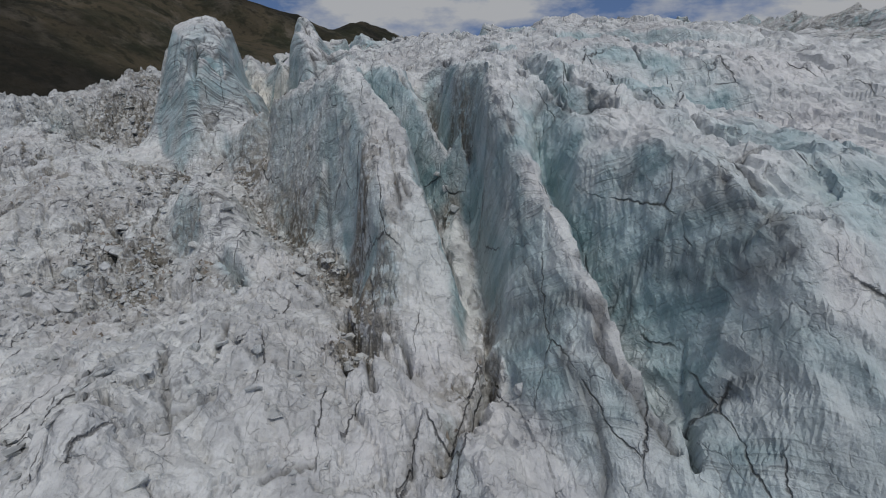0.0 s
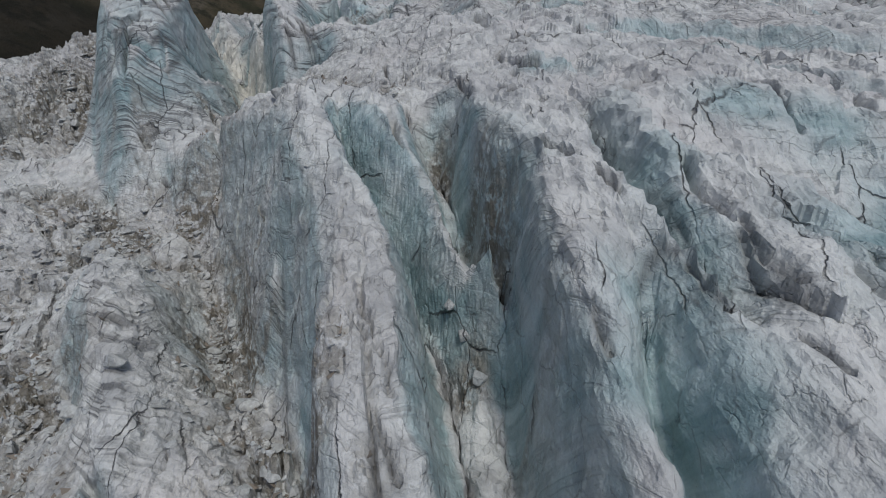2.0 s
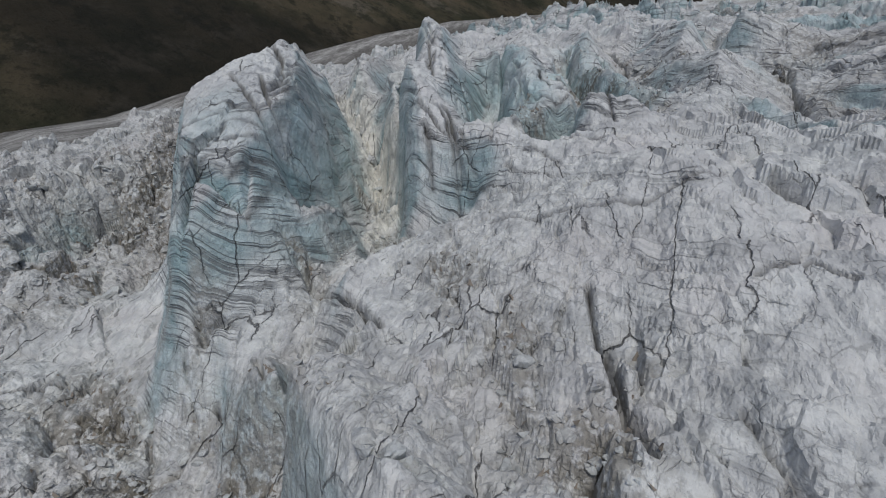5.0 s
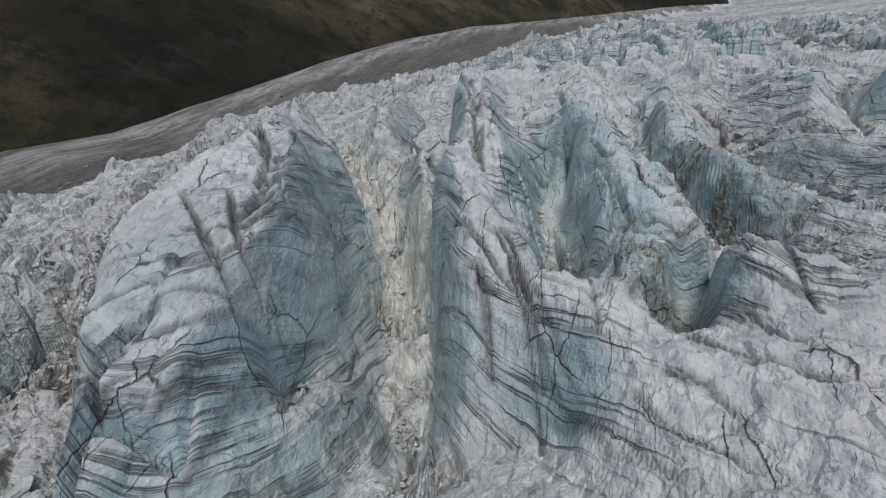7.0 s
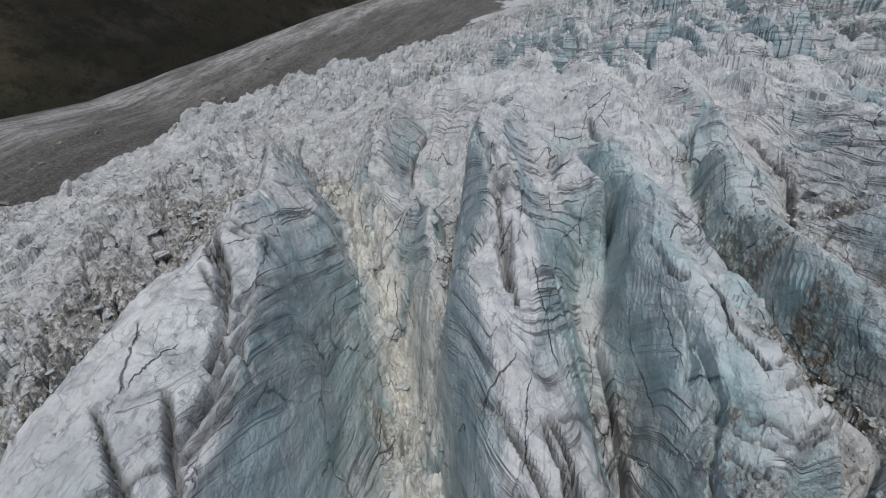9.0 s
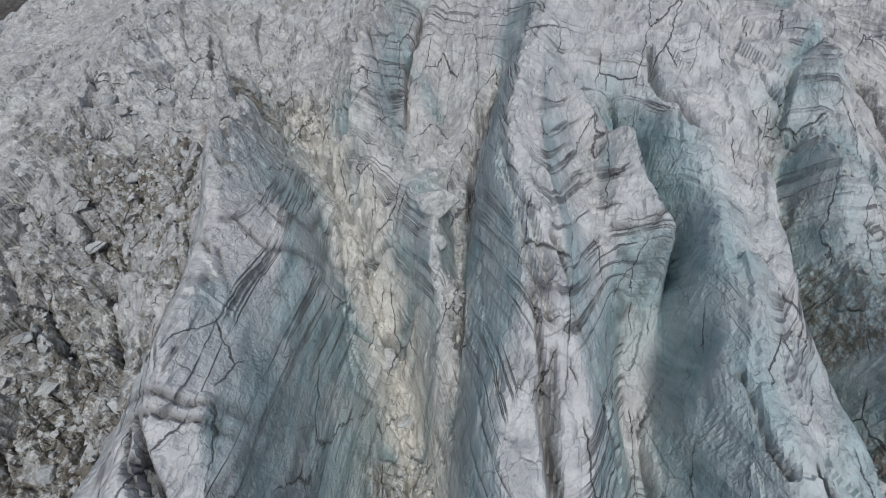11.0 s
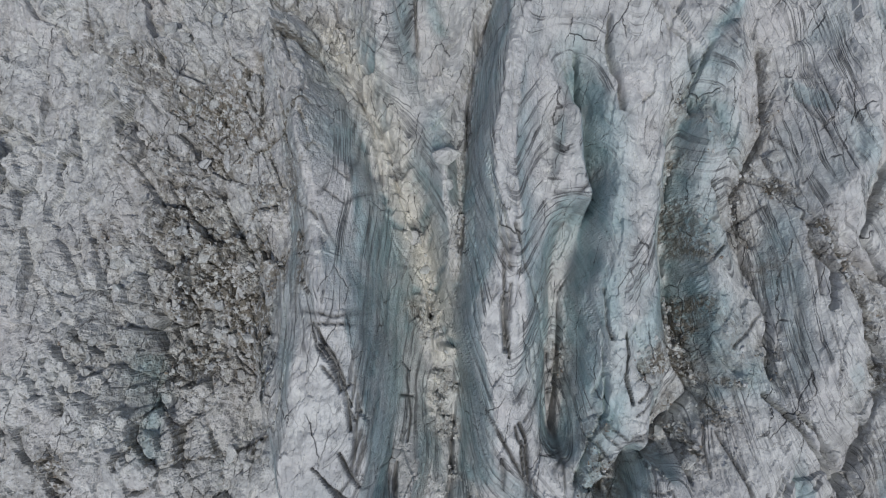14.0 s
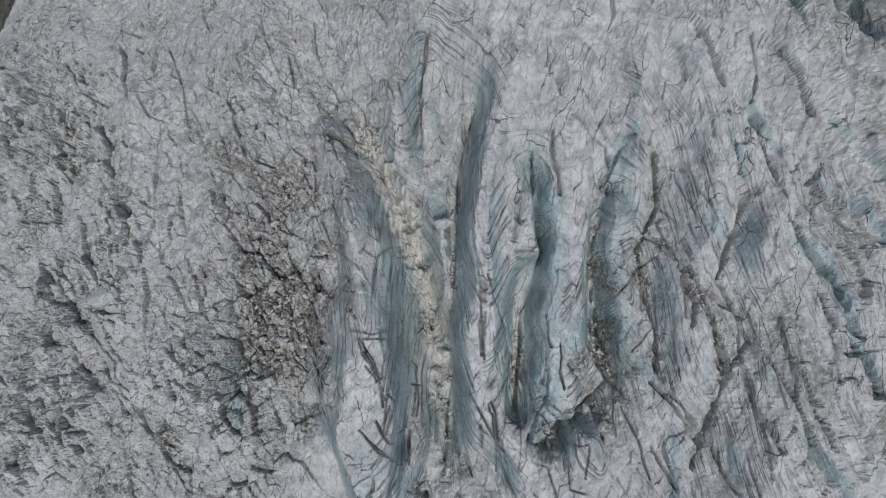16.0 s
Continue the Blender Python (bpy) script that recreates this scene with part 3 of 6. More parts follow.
slit(0.5, 3, (-51.1, 119.3, 27.7), (-47.2, 119, 23.3), (-43, 117, 21.5), (-39.7, 112.5, 21.4), (-37, 106.6, 21.7), (-35, 102.7, 21.6), (-31.7, 100.4, 16.7))
slit(0.35, 2, (-30.3, 89.8, 18.1), (-28.7, 85.9, 17.9), (-28.4, 83.9, 19.4))
slit(0.35, 2, (-34.1, 88.5, 29.4), (-32.9, 85.6, 27.7))
slit(0.5, 2.5, (-51.4, 119, 28.1), (-49.4, 114.1, 27.7), (-47, 108.5, 26.6), (-43.8, 101.1, 26.3), (-44.2, 97.3, 23.8), (-41.6, 92.7, 26.7), (-39.7, 88.9, 28.1), (-39.4, 83.5, 24.9))
slit(0.25, 1, (-38.5, 92.8, 31.5), (-35, 93.8, 28.5))
slit(0.25, 1, (-36.3, 90, 32), (-34.2, 88.5, 29.8))
slit(0.6, 2.5, (-45.7, 83.4, 14.7), (-43, 79.2, 15.5))
slit(0.5, 2, (-52.9, 98.3, 18.6), (-51.1, 93.1, 17.1), (-50.1, 89.4, 14.6))
slit(0.6, 2, (-57.6, 84.7, 13), (-55.6, 83.9, 12.7))
slit(0.4, 2, (-19.5, 98.7, 26.5), (-22.4, 102.1, 29.1), (-24.4, 105, 32.9))
slit(0.6, 3, (-37.1, 106.2, 22.7), (-34.2, 100.7, 21.4), (-32.4, 101.8, 17.4), (-30.8, 99.3, 16.5), (-29.6, 96.6, 15.5))
slit(0.2, 1.5, (-34.9, 82.2, 30.2), (-32.1, 79.9, 29.4), (-31.4, 79.6, 28.1), (-30.7, 79.3, 26.7))
slit(0.3, 2, (-38, 93.1, 32.2), (-35.6, 90.6, 30.8), (-34.5, 88.4, 30.4), (-33.9, 89.1, 28.8))
slit(0.4, 3, (-43.4, 128.9, 28.8), (-39.7, 122.9, 26.8), (-39.7, 126.3, 24.6))
slit(0.6, 3, (-27.7, 108.5, 33.5), (-25.7, 105.7, 32.4), (-24.3, 103.1, 31.8))
slit(0.25, 2, (-22.7, 96.8, 29.2), (-21.9, 94.6, 28))
slit(0.3, 2, (-19.9, 85.9, 23.2), (-19.3, 84.4, 22.4), (-19, 83.8, 22.1))
slit(0.2, 1.5, (-19.8, 89.1, 23.7), (-19.2, 88.1, 22.4), (-18.2, 87.4, 21.6), (-17.2, 84.9, 21.8))
slit(0.6, 3, (-19.6, 96.2, 26), (-18.7, 94.9, 24.5))
slit(0.6, 3, (-13.4, 95.6, 25.3), (-12.6, 92.2, 24.6), (-13.3, 85.8, 26.7))
slit(0.25, 1.5, (-19.9, 85.7, 23.1), (-18.4, 82.6, 21.6))
slit(0.3, 1.5, (-18.8, 88, 21.8), (-16.5, 82.4, 21.8), (-15.5, 79.9, 22.4))
slit(0.4, 2, (-30.3, 88, 20.5), (-29.2, 88, 17.8))
slit(0.4, 2, (-27.9, 77.9, 21.9), (-28.5, 80.8, 20.7))
slit(1.2, 3, (-26, 74.2, 18.9), (-24.2, 73.1, 16.8))
slit(0.6, 3, (-23.2, 85, 19.4), (-20.4, 81, 20.2), (-18.6, 78.1, 19.9))
slit(0.5, 4, (-6.8, 46.3, 22), (-5.2, 43.3, 20.8), (-3.7, 42.9, 18.6), (-2.7, 43.2, 16.4), (-1.8, 41, 15.1), (-1.1, 40.1, 13.9), (-0.3, 38.2, 12.9), (0.1, 37, 12.2))
slit(0.6, 4, (-1.5, 46.7, 17.5), (-0.3, 44.6, 16.1), (0.9, 40.9, 15.5), (1.5, 39.2, 14.5), (1.8, 36.6, 13.6), (2.1, 35.2, 12.7), (2.1, 34.2, 11.3))
slit(0.15, 1, (-4.6, 36.3, 19), (-4.3, 34.8, 18.5), (-3.8, 35.5, 17.2), (-3.1, 32.9, 17.2), (-2.4, 31.7, 16.2), (-2.2, 31.1, 15.7))
slit(0.5, 3, (-28.2, 67.1, 21), (-26.8, 67.1, 17.8))
slit(0.25, 1.5, (3.1, 40.8, 21.4), (4, 38.9, 21), (5.3, 35.7, 20.9))
slit(0.25, 1.5, (-17.5, 55.4, 12.7), (-14.8, 51.2, 11.1), (-9.6, 42.4, 12.3), (-8.9, 40.4, 10.5))
slit(0.3, 1.5, (6.7, 32.8, 20), (7.1, 31.2, 19.3), (7.2, 31.1, 18.9))
slit(0.3, 1.5, (7, 37.9, 21.3), (7.6, 35.2, 21.1), (7.6, 34, 20.7))
slit(0.3, 1.5, (8.7, 33.9, 20.2), (8.6, 32.1, 19.6), (9.3, 30.4, 18.8))
slit(0.4, 2, (14.9, 47, 23.2), (14.9, 43, 22), (15, 42.1, 21.3))
slit(0.35, 2, (2.8, 58.1, 23.3), (3.6, 54.3, 23.6), (4.9, 53.2, 23.8))
slit(0.3, 1.5, (2.2, 48, 22.5), (3.2, 46.9, 23), (4.4, 46.4, 22.3))
slit(0.25, 1.5, (-6.1, 65.7, 22.9), (-4.8, 59.2, 22))
slit(0.3, 2, (0.6, 49.3, 22.4), (0.4, 52, 22.2), (-0.7, 56, 22.3))
slit(0.3, 1.5, (-25.5, 72.9, 18.6), (-24.1, 73.4, 17), (-18.7, 68, 18.1))
slit(0.3, 1.5, (-26.3, 64.2, 13.8), (-21.2, 59.8, 12.8))
slit(0.4, 3, (-14.3, 33.3, 10.2), (-13.2, 32, 9.6), (-11.9, 30, 9.5))
slit(0.3, 1.5, (5.5, 21.3, 12.4), (7.7, 22.2, 11.9), (8.6, 20.9, 12.9), (9.8, 18.1, 14.6), (10.1, 17.3, 15.1), (11.8, 16.7, 15.9))
slit(0.3, 1, (2.8, 24.3, 9.7), (3.8, 21.9, 10.4), (4.6, 20.6, 10.7), (5.7, 18.8, 11.8))
slit(0.2, 1, (3, 22.4, 8.9), (4.4, 20.2, 10.4))
slit(0.3, 1.5, (5.7, 18.7, 11.7), (5.7, 17.3, 11), (6.1, 16.3, 10.5), (6.6, 15.5, 9.8), (7.3, 14.7, 9.1))
slit(0.5, 2, (7.7, 22.1, 11.5), (8.1, 21.2, 10.5), (8.4, 19.4, 9.6), (8.7, 18.1, 9.1), (7.9, 14.3, 9.7))
slit(0.2, 1, (10.2, 19.7, 17.3), (10.1, 18.8, 16.2), (10.2, 17.8, 15.5))
slit(0.25, 1, (10.3, 16.3, 13), (10.3, 16.1, 14), (10.7, 15.8, 14.7))
slit(0.2, 1, (8.6, 20.6, 12.9), (9.1, 19, 12.3), (9.7, 17.7, 12.4), (10.3, 16.2, 12.9))
slit(0.3, 1.5, (3.2, 29.6, 12.9), (3.8, 24.6, 12.3))
slit(0.3, 1, (8.5, 15.7, 10.1), (9.4, 15, 10.3), (10.2, 13.6, 11.1))
slit(0.3, 2, (-9.3, 42.9, 13.2), (-8.3, 38.1, 10.1), (-7.1, 33.5, 9.3))
slit(0.3, 1.5, (-17.1, 54.3, 11), (-11.3, 41.6, 9.1))
slit(0.2, 1, (-3.1, 31.9, 17.4), (-2.4, 28.2, 16))
slit(0.15, 0.6, (-10.3, 14.6, 10.2), (-9.8, 16.6, 9.1), (-9, 16.9, 9.5))
slit(0.15, 0.6, (-12.4, 21.9, 10.3), (-9.8, 16.6, 9.1))
slit(0.15, 0.6, (-6, 14.9, 9), (-4.7, 15.7, 9.1))
slit(0.4, 1, (-1.2, 17.8, 8.2), (-1.3, 16.3, 7.6))
bare(1.4, 1, (-22.3, 122.1), (-18.8, 115.1), (-17.5, 111.9))
bare(2.2, 1, (-17.9, 108), (-16.2, 103.9), (-15.3, 99.8))
bare(0.7, 1, (-40.9, 124.9), (-38.6, 120.8), (-34.4, 114.4), (-31.9, 110.7))
bare(1.6, 0.8, (-37.1, 97.9), (-34.7, 95.6), (-32, 90.8), (-30.5, 85.4))
bare(0.8, 1, (-9.6, 130.1), (-11.2, 127.4))
bare(1.5, 0.7, (-0.8, 133.3), (-0.8, 130.3))
bare(1.2, 0.8, (1.2, 121.2), (2.7, 118.9))
bare(1.5, 0.8, (-9.4, 113.9), (-8.1, 109.1))
bare(1.5, 0.9, (-18, 114.5), (-16.8, 102.1))
bare(1.8, 1, (-14.8, 99), (-12.5, 94.2), (-12.1, 91.1))
bare(0.8, 1, (-43.8, 135.3), (-36.9, 126.4))
bare(2.5, 0.9, (-9.8, 114.3), (-7.7, 109.3), (-4.8, 103.2))
bare(1.5, 1, (12.4, 44.1), (14.2, 42.8), (16.5, 41.6))
bare(0.8, 0.8, (-5.2, 43), (-2.8, 43.2), (-1.3, 40.6))
bare(1.5, 0.8, (-0.6, 47.3), (0.7, 42.6), (1.7, 39.1))
bare(1, 0.9, (6.9, 43.7), (6.7, 38.6), (6.6, 34.8))
bare(1.2, 1, (4.8, 32.5), (5.9, 31.6))
bare(1.5, 0.9, (5.3, 52.7), (6.4, 51.4))
bare(1.2, 0.9, (-58.3, 83.5), (-54.2, 75.1))
bare(0.8, 0.9, (-32.2, 66.2), (-31, 64.6))
bare(1, 0.9, (6.6, 29.8), (6.4, 26.4))
bare(2, 0.8, (8.1, 22.8), (8.5, 20.4), (8.9, 19), (8.8, 17.6))
bare(2, 0.7, (10.6, 14.9), (10.2, 14.6))
bare(0.5, 1, (-14.3, 33.3), (-11.9, 30))
bare(2.5, 1, (11.7, 32.5), (18.8, 39))
cream(1.5, 1, (-36.8, 111.8), (-36.3, 108.9), (-33.9, 105.5), (-30.7, 102.4), (-27.2, 94.7))
cream(1.2, 0.8, (-48.9, 120.5), (-43.2, 117.6), (-36.3, 112.3))
cream(0.9, 0.8, (-33.5, 104.6), (-29, 100.2), (-28.3, 96.7))
gritty(3.5, 0.6, (-63.5, 95.9), (-58.3, 89.8), (-52.5, 90.2), (-48, 99.3), (-47.4, 104.9))
gritty(1.5, 0.5, (-60.1, 110), (-56.3, 105.4), (-50, 106.3))
gritty(1.3, 0.8, (-28.8, 95.9), (-25.7, 89.5), (-25.3, 83.2))
gritty(2, 0.8, (-4.8, 100.5), (-4.3, 93.8), (-3.3, 92))
gritty(1.2, 0.8, (-12.7, 90.7), (-10.5, 86))
gritty(1.2, 0.7, (-0.1, 106.4), (-1.6, 108.4), (2.2, 110.3))
gritty(2, 0.9, (-25.7, 56), (-21.8, 56.5), (-18.7, 56))
gritty(1.5, 0.9, (-14.6, 48.4), (-11.7, 42.1), (-9.8, 37.6))
gritty(2, 0.8, (-33.9, 63.1), (-26.9, 59.8), (-22.6, 58.1), (-22.6, 53.4))
gritty(1.5, 0.6, (-14.2, 70.8), (-11.3, 66), (-5.2, 57.3), (-4.4, 54.2))
gritty(1.5, 0.7, (-9, 34.2), (-3.9, 23.2), (-2.7, 21.2))
gritty(1, 0.7, (0.5, 20.3), (2, 21.8), (1.4, 23.6))
gritty(2.5, 0.6, (-29, 45.3), (-23.3, 37.2), (-16.3, 27))
gritty(1.5, 0.5, (-20.1, 54.5), (-16.6, 51.8))
slit(0.22, 0.6, (-31.2, 74.5, 25.9), (-31.7, 76.5, 26.3), (-30.4, 78.8, 27), (-30.7, 82.7, 26.3), (-32.4, 90.1, 24.9), (-34.4, 98.6, 22.8))
slit(0.22, 0.6, (-32.6, 70.9, 25.8), (-32.1, 72.7, 26.5), (-31.7, 74.6, 26.2))
slit(0.22, 0.6, (-32.2, 77.7, 28.4), (-31.6, 78.9, 28.8), (-31.2, 81.2, 28.5))
slit(0.22, 0.6, (-33, 79.8, 29.9), (-31.9, 81.7, 30.1), (-32.9, 87.8, 28.9), (-33.4, 92.6, 28), (-36.4, 103, 24.6))
slit(0.22, 0.6, (-34.1, 90.5, 29.4), (-34.5, 94.6, 28.7), (-37.2, 102.7, 26.2))
slit(0.22, 0.6, (-32.8, 87.9, 28.7), (-33, 91.8, 27.4), (-35.7, 100.5, 24.9))
slit(0.22, 0.6, (-30.9, 81.4, 27.5), (-31.1, 84.6, 26.8), (-32.5, 91.1, 25.3))
slit(0.22, 0.6, (-30.8, 75, 25.6), (-30.1, 77, 25.6), (-30.1, 80.3, 25.9), (-30.7, 84.7, 25), (-32.1, 91.4, 22.6))
slit(0.22, 0.6, (-32.1, 71.7, 26.4), (-31.9, 73.4, 26.2), (-31.5, 74.8, 26.2))
slit(0.22, 0.6, (-31.3, 69.8, 25.4), (-31.4, 70.7, 26.1), (-31.8, 72.7, 25.5), (-31.3, 73.9, 25.8))
slit(0.22, 0.6, (-31.2, 70.3, 24.2), (-31.5, 71.9, 24), (-30.6, 73.1, 24.6))
slit(0.22, 0.6, (-29.3, 74.4, 23.5), (-28.6, 76.4, 23.3), (-29.7, 81.1, 21.4), (-30.4, 85.9, 21.8))
slit(0.22, 0.6, (-28.5, 75.5, 23.4), (-28.5, 78.3, 23.2), (-29.8, 82.4, 21.6))
slit(0.22, 0.6, (-29.5, 73, 23.5), (-29.4, 74.3, 23.9), (-29.3, 76.7, 24.2), (-29.4, 79.1, 24.8))
slit(0.22, 0.6, (-35.4, 75.2, 28.1), (-35.4, 77.3, 28.3), (-33.5, 78.1, 28.7))
slit(0.22, 0.6, (-34.1, 74.4, 28), (-33.3, 75.7, 28.2), (-32.1, 76.7, 28.6))
slit(0.22, 0.6, (-28.3, 72.5, 22.3), (-28.2, 73.2, 22.8), (-28.3, 75.1, 23.2))
slit(0.35, 1.5, (-33.4, 81, 30.2), (-31.7, 80, 29.2), (-31.1, 79.6, 28), (-30.4, 79, 27.2), (-30.2, 78.7, 26.4))
slit(0.35, 1.5, (-33.3, 83.7, 30.9), (-31.9, 81.9, 30), (-31.2, 81.2, 28.5), (-30.3, 80.9, 26.6), (-30.2, 81.8, 23.7), (-29.6, 81.9, 20.9), (-29.1, 82, 19.8))
slit(0.35, 1.5, (-31.6, 90.7, 19.9), (-31.3, 91.3, 17.2), (-30.2, 90.5, 15.4))
slit(0.35, 1.5, (-37.6, 92.8, 32.2), (-35.7, 91, 31.1), (-34.3, 89, 30.1))
slit(0.6, 2.5, (-28.2, 78.4, 21.6), (-28.5, 80.1, 20.7), (-28.8, 81.8, 19.6))
slit(0.6, 2.5, (-32.6, 87.2, 28.6), (-31.8, 86.6, 26.7))
slit(0.4, 3.5, (-19.9, 86.1, 22.9), (-19.3, 84.9, 21.9), (-18.6, 83.1, 21.1))
slit(0.4, 3.5, (-19.5, 89.4, 23.8), (-18.4, 88.1, 22), (-16.7, 83.7, 22.1), (-15.9, 81.6, 21.4))
slit(0.28, 0.8, (-14.5, 80.3, 23.7), (-13.5, 78.8, 23.6), (-12.2, 77.6, 23.8), (-11.4, 76.6, 23.9), (-10.6, 76, 24), (-10, 75.3, 24.1))
slit(0.28, 0.8, (-10.1, 89.2, 27.4), (-8.6, 88, 27.4), (-4.6, 100.5, 22.9), (-3.1, 97.6, 23.1), (-2.8, 91.6, 25.1), (-2.1, 89.4, 25.8))
slit(0.28, 0.8, (-9.9, 89.1, 25.8), (-8.1, 86.8, 26.4), (-6.1, 87.6, 25.7), (-5.2, 83.2, 27))
slit(0.28, 0.8, (-12.3, 85.1, 26.7), (-9.7, 89, 24.5), (-7.8, 85, 25.9), (-6.7, 81.3, 27.1), (-4.7, 81.4, 26.9))
slit(0.28, 0.8, (-11.8, 83.3, 26.6), (-9.9, 83, 25.9), (-8.2, 80.1, 26.9))
slit(0.28, 0.8, (-8.3, 79.8, 26.5), (-7, 79.5, 26.8), (-5.7, 78.6, 27.4), (-4.6, 78.9, 27.3))
slit(0.28, 0.8, (-11, 79.4, 25.8), (-9.6, 78.9, 25.7), (-8.5, 77.4, 25.9), (-8.4, 76.8, 25.7), (-9.1, 77.4, 25.5))
slit(0.28, 0.8, (-12.1, 78.9, 24.9), (-11, 77.6, 24.9), (-10.1, 76.9, 24.7), (-8.6, 75.9, 25.1), (-7.8, 75.4, 25.3))
slit(0.28, 0.8, (-19.1, 89.7, 23.7), (-17.4, 93.3, 20.9), (-15.9, 93.5, 19.7), (-13.6, 81.7, 26.4))
slit(0.28, 0.8, (-16.9, 85.1, 22.1), (-15.5, 82.4, 23.2), (-14.6, 81, 24))
slit(0.28, 0.8, (-2.9, 118.7, 27.2), (-1.5, 116.5, 28.2), (0.9, 113.2, 29.8), (2.2, 106.7, 30))
slit(0.28, 0.8, (-0.4, 110.3, 26.9), (0.4, 109.4, 28), (1.4, 105.4, 28.6), (2.4, 100.5, 29))
slit(0.28, 0.8, (-2.8, 100.6, 28.4), (0.7, 106.6, 26.9), (0.9, 102.9, 27.5))
slit(0.5, 3, (-7.3, 48, 22.2), (-7.2, 49.5, 19.7), (-6.5, 48.8, 19.3), (-5.5, 46.6, 19.9), (-4.9, 46.1, 19.6))
slit(0.5, 3, (-3.6, 47.3, 22.3), (-3.4, 46.1, 22.2), (-3, 44.9, 22.2))
slit(0.35, 1.5, (-20.1, 69.8, 19.1), (-17.6, 67, 18.5), (-15.5, 64.7, 18.8))
slit(0.35, 1.5, (3.3, 57, 23.5), (3.6, 54.9, 23.6), (4.2, 53.2, 24.2), (5, 53.5, 23.9))
slit(0.35, 1.5, (3.5, 53.5, 23.7), (3.4, 51.4, 23.5), (3.5, 50.7, 23.5))
slit(0.35, 1.5, (0.3, 48.9, 22.6), (0.5, 48, 22.6))
slit(0.35, 1.5, (-5.2, 62.6, 22), (-4.6, 59.1, 22.1), (-3.9, 56.9, 22.5))
slit(0.35, 1.5, (1.7, 71.4, 27.4), (2.7, 70.2, 26.6))
slit(0.35, 1.5, (2.6, 46.8, 23.6), (2.9, 46.2, 23.6), (4.1, 46.9, 22.4))
slit(0.35, 1.5, (-3.3, 53.1, 20.7), (-3, 51.9, 20))
slit(0.6, 2, (-23.9, 65.3, 15.3), (-22.6, 64.1, 14.7), (-21.4, 62.7, 14.5))
slit(0.6, 2, (-59.2, 85.6, 15.8), (-58.5, 86.4, 12.8))
slit(0.6, 2, (-1.2, 53.7, 22.5), (-0.4, 52.8, 21.9), (0.2, 50.2, 22.7))
slit(0.25, 0.7, (3.6, 59.4, 24.4), (4.7, 57.9, 24.9))
slit(0.25, 0.7, (5.2, 57.5, 25.2), (6.1, 56.5, 25.3))
slit(0.25, 0.7, (-42.3, 61.7, 14), (-40.5, 63.7, 13.9), (-37.2, 65.7, 14.2))
slit(0.25, 0.7, (-16.9, 83.8, 21.8), (-12.7, 77.4, 23.3), (-10.2, 75.7, 24.4), (-5.8, 73.3, 26))
slit(0.25, 0.7, (-11.6, 72.3, 23), (-7.4, 70.6, 24.9), (-3.9, 69.5, 26.2), (-0.6, 70.1, 27.2))
slit(0.25, 0.7, (-0.3, 63.5, 25.4), (1.5, 64, 25.9), (2.4, 62.7, 26))
slit(0.25, 0.7, (3.5, 60.8, 25.3), (4.4, 59.9, 25.5), (5.4, 59.9, 25.8))
slit(0.25, 0.7, (2.4, 58.3, 23.7), (3, 58.6, 24.1))
slit(0.25, 0.7, (-1.4, 58.4, 22.9), (-0.6, 56.5, 22.7), (0.3, 53.1, 23.6), (1.5, 51.6, 23.8))
slit(0.25, 0.7, (-57.7, 80, 14.8), (-55.3, 83.1, 12.9))
slit(0.6, 3, (-14.6, 33.7, 10.4), (-13.5, 32.7, 9.7), (-12.4, 31.1, 9))
slit(0.3, 1.1, (5.8, 19.7, 13.2), (8.3, 21.6, 12.3), (9.5, 20.2, 13.2), (10.1, 18.6, 14.4), (10.8, 17.4, 15.3), (10.7, 16.3, 16.1))
slit(0.3, 1.1, (10.2, 19.8, 17.4), (10.3, 19.7, 16.7), (10.1, 19.1, 16.3))
slit(0.3, 1.1, (8.5, 23.9, 16.5), (8.3, 24, 15.9), (8.2, 24.2, 15.5))
slit(0.3, 1.1, (11.5, 32.3, 19.8), (11.3, 28.9, 18.8))
slit(0.3, 1.1, (10.6, 20.8, 17.8), (11.2, 20.5, 17.7), (12.1, 20.8, 17.8))
slit(0.3, 1.1, (10.8, 20.3, 17.6), (11.1, 19.2, 17.2), (11.2, 18.6, 16.8))
slit(0.3, 1.1, (-3.9, 23.6, 7.6), (-3.2, 20.5, 8.9), (-2.9, 19.3, 8.8))
slit(0.3, 1.1, (-2, 22.8, 9.9), (-1.7, 22, 9), (-1.5, 21, 8.4))
slit(0.45, 1.8, (3.2, 30.3, 12.5), (3.5, 28.2, 12.1), (3.7, 24.4, 12.6))
slit(0.45, 1.8, (12.6, 29.6, 19.5), (12.7, 27.2, 18.6), (13, 25, 17.8), (11.8, 22, 17.9))
slit(0.45, 1.8, (-7.9, 38.4, 9.8), (-7.1, 36.7, 8.8), (-6.5, 33.9, 8.1))
slit(0.45, 1.8, (-12.1, 17, 10), (-11.3, 15.8, 10.2), (-11, 15.7, 10.1))
slit(0.22, 0.8, (-12.1, 20.9, 9.4), (-11.4, 19.5, 9.2), (-10.3, 17.4, 9.6), (-9.6, 16.3, 9.6), (-9.5, 15.8, 9.4))
slit(0.22, 0.8, (-9.5, 16.3, 9.6), (-8.9, 17, 9.5), (-8.8, 17.7, 9.3))
slit(0.22, 0.8, (-9.5, 20, 9.8), (-9.6, 21, 10), (-9.9, 22.6, 10.3))
slit(0.22, 0.8, (-24.4, 29.7, 7.4), (-22.6, 29.8, 7.6), (-23.3, 32.5, 7))
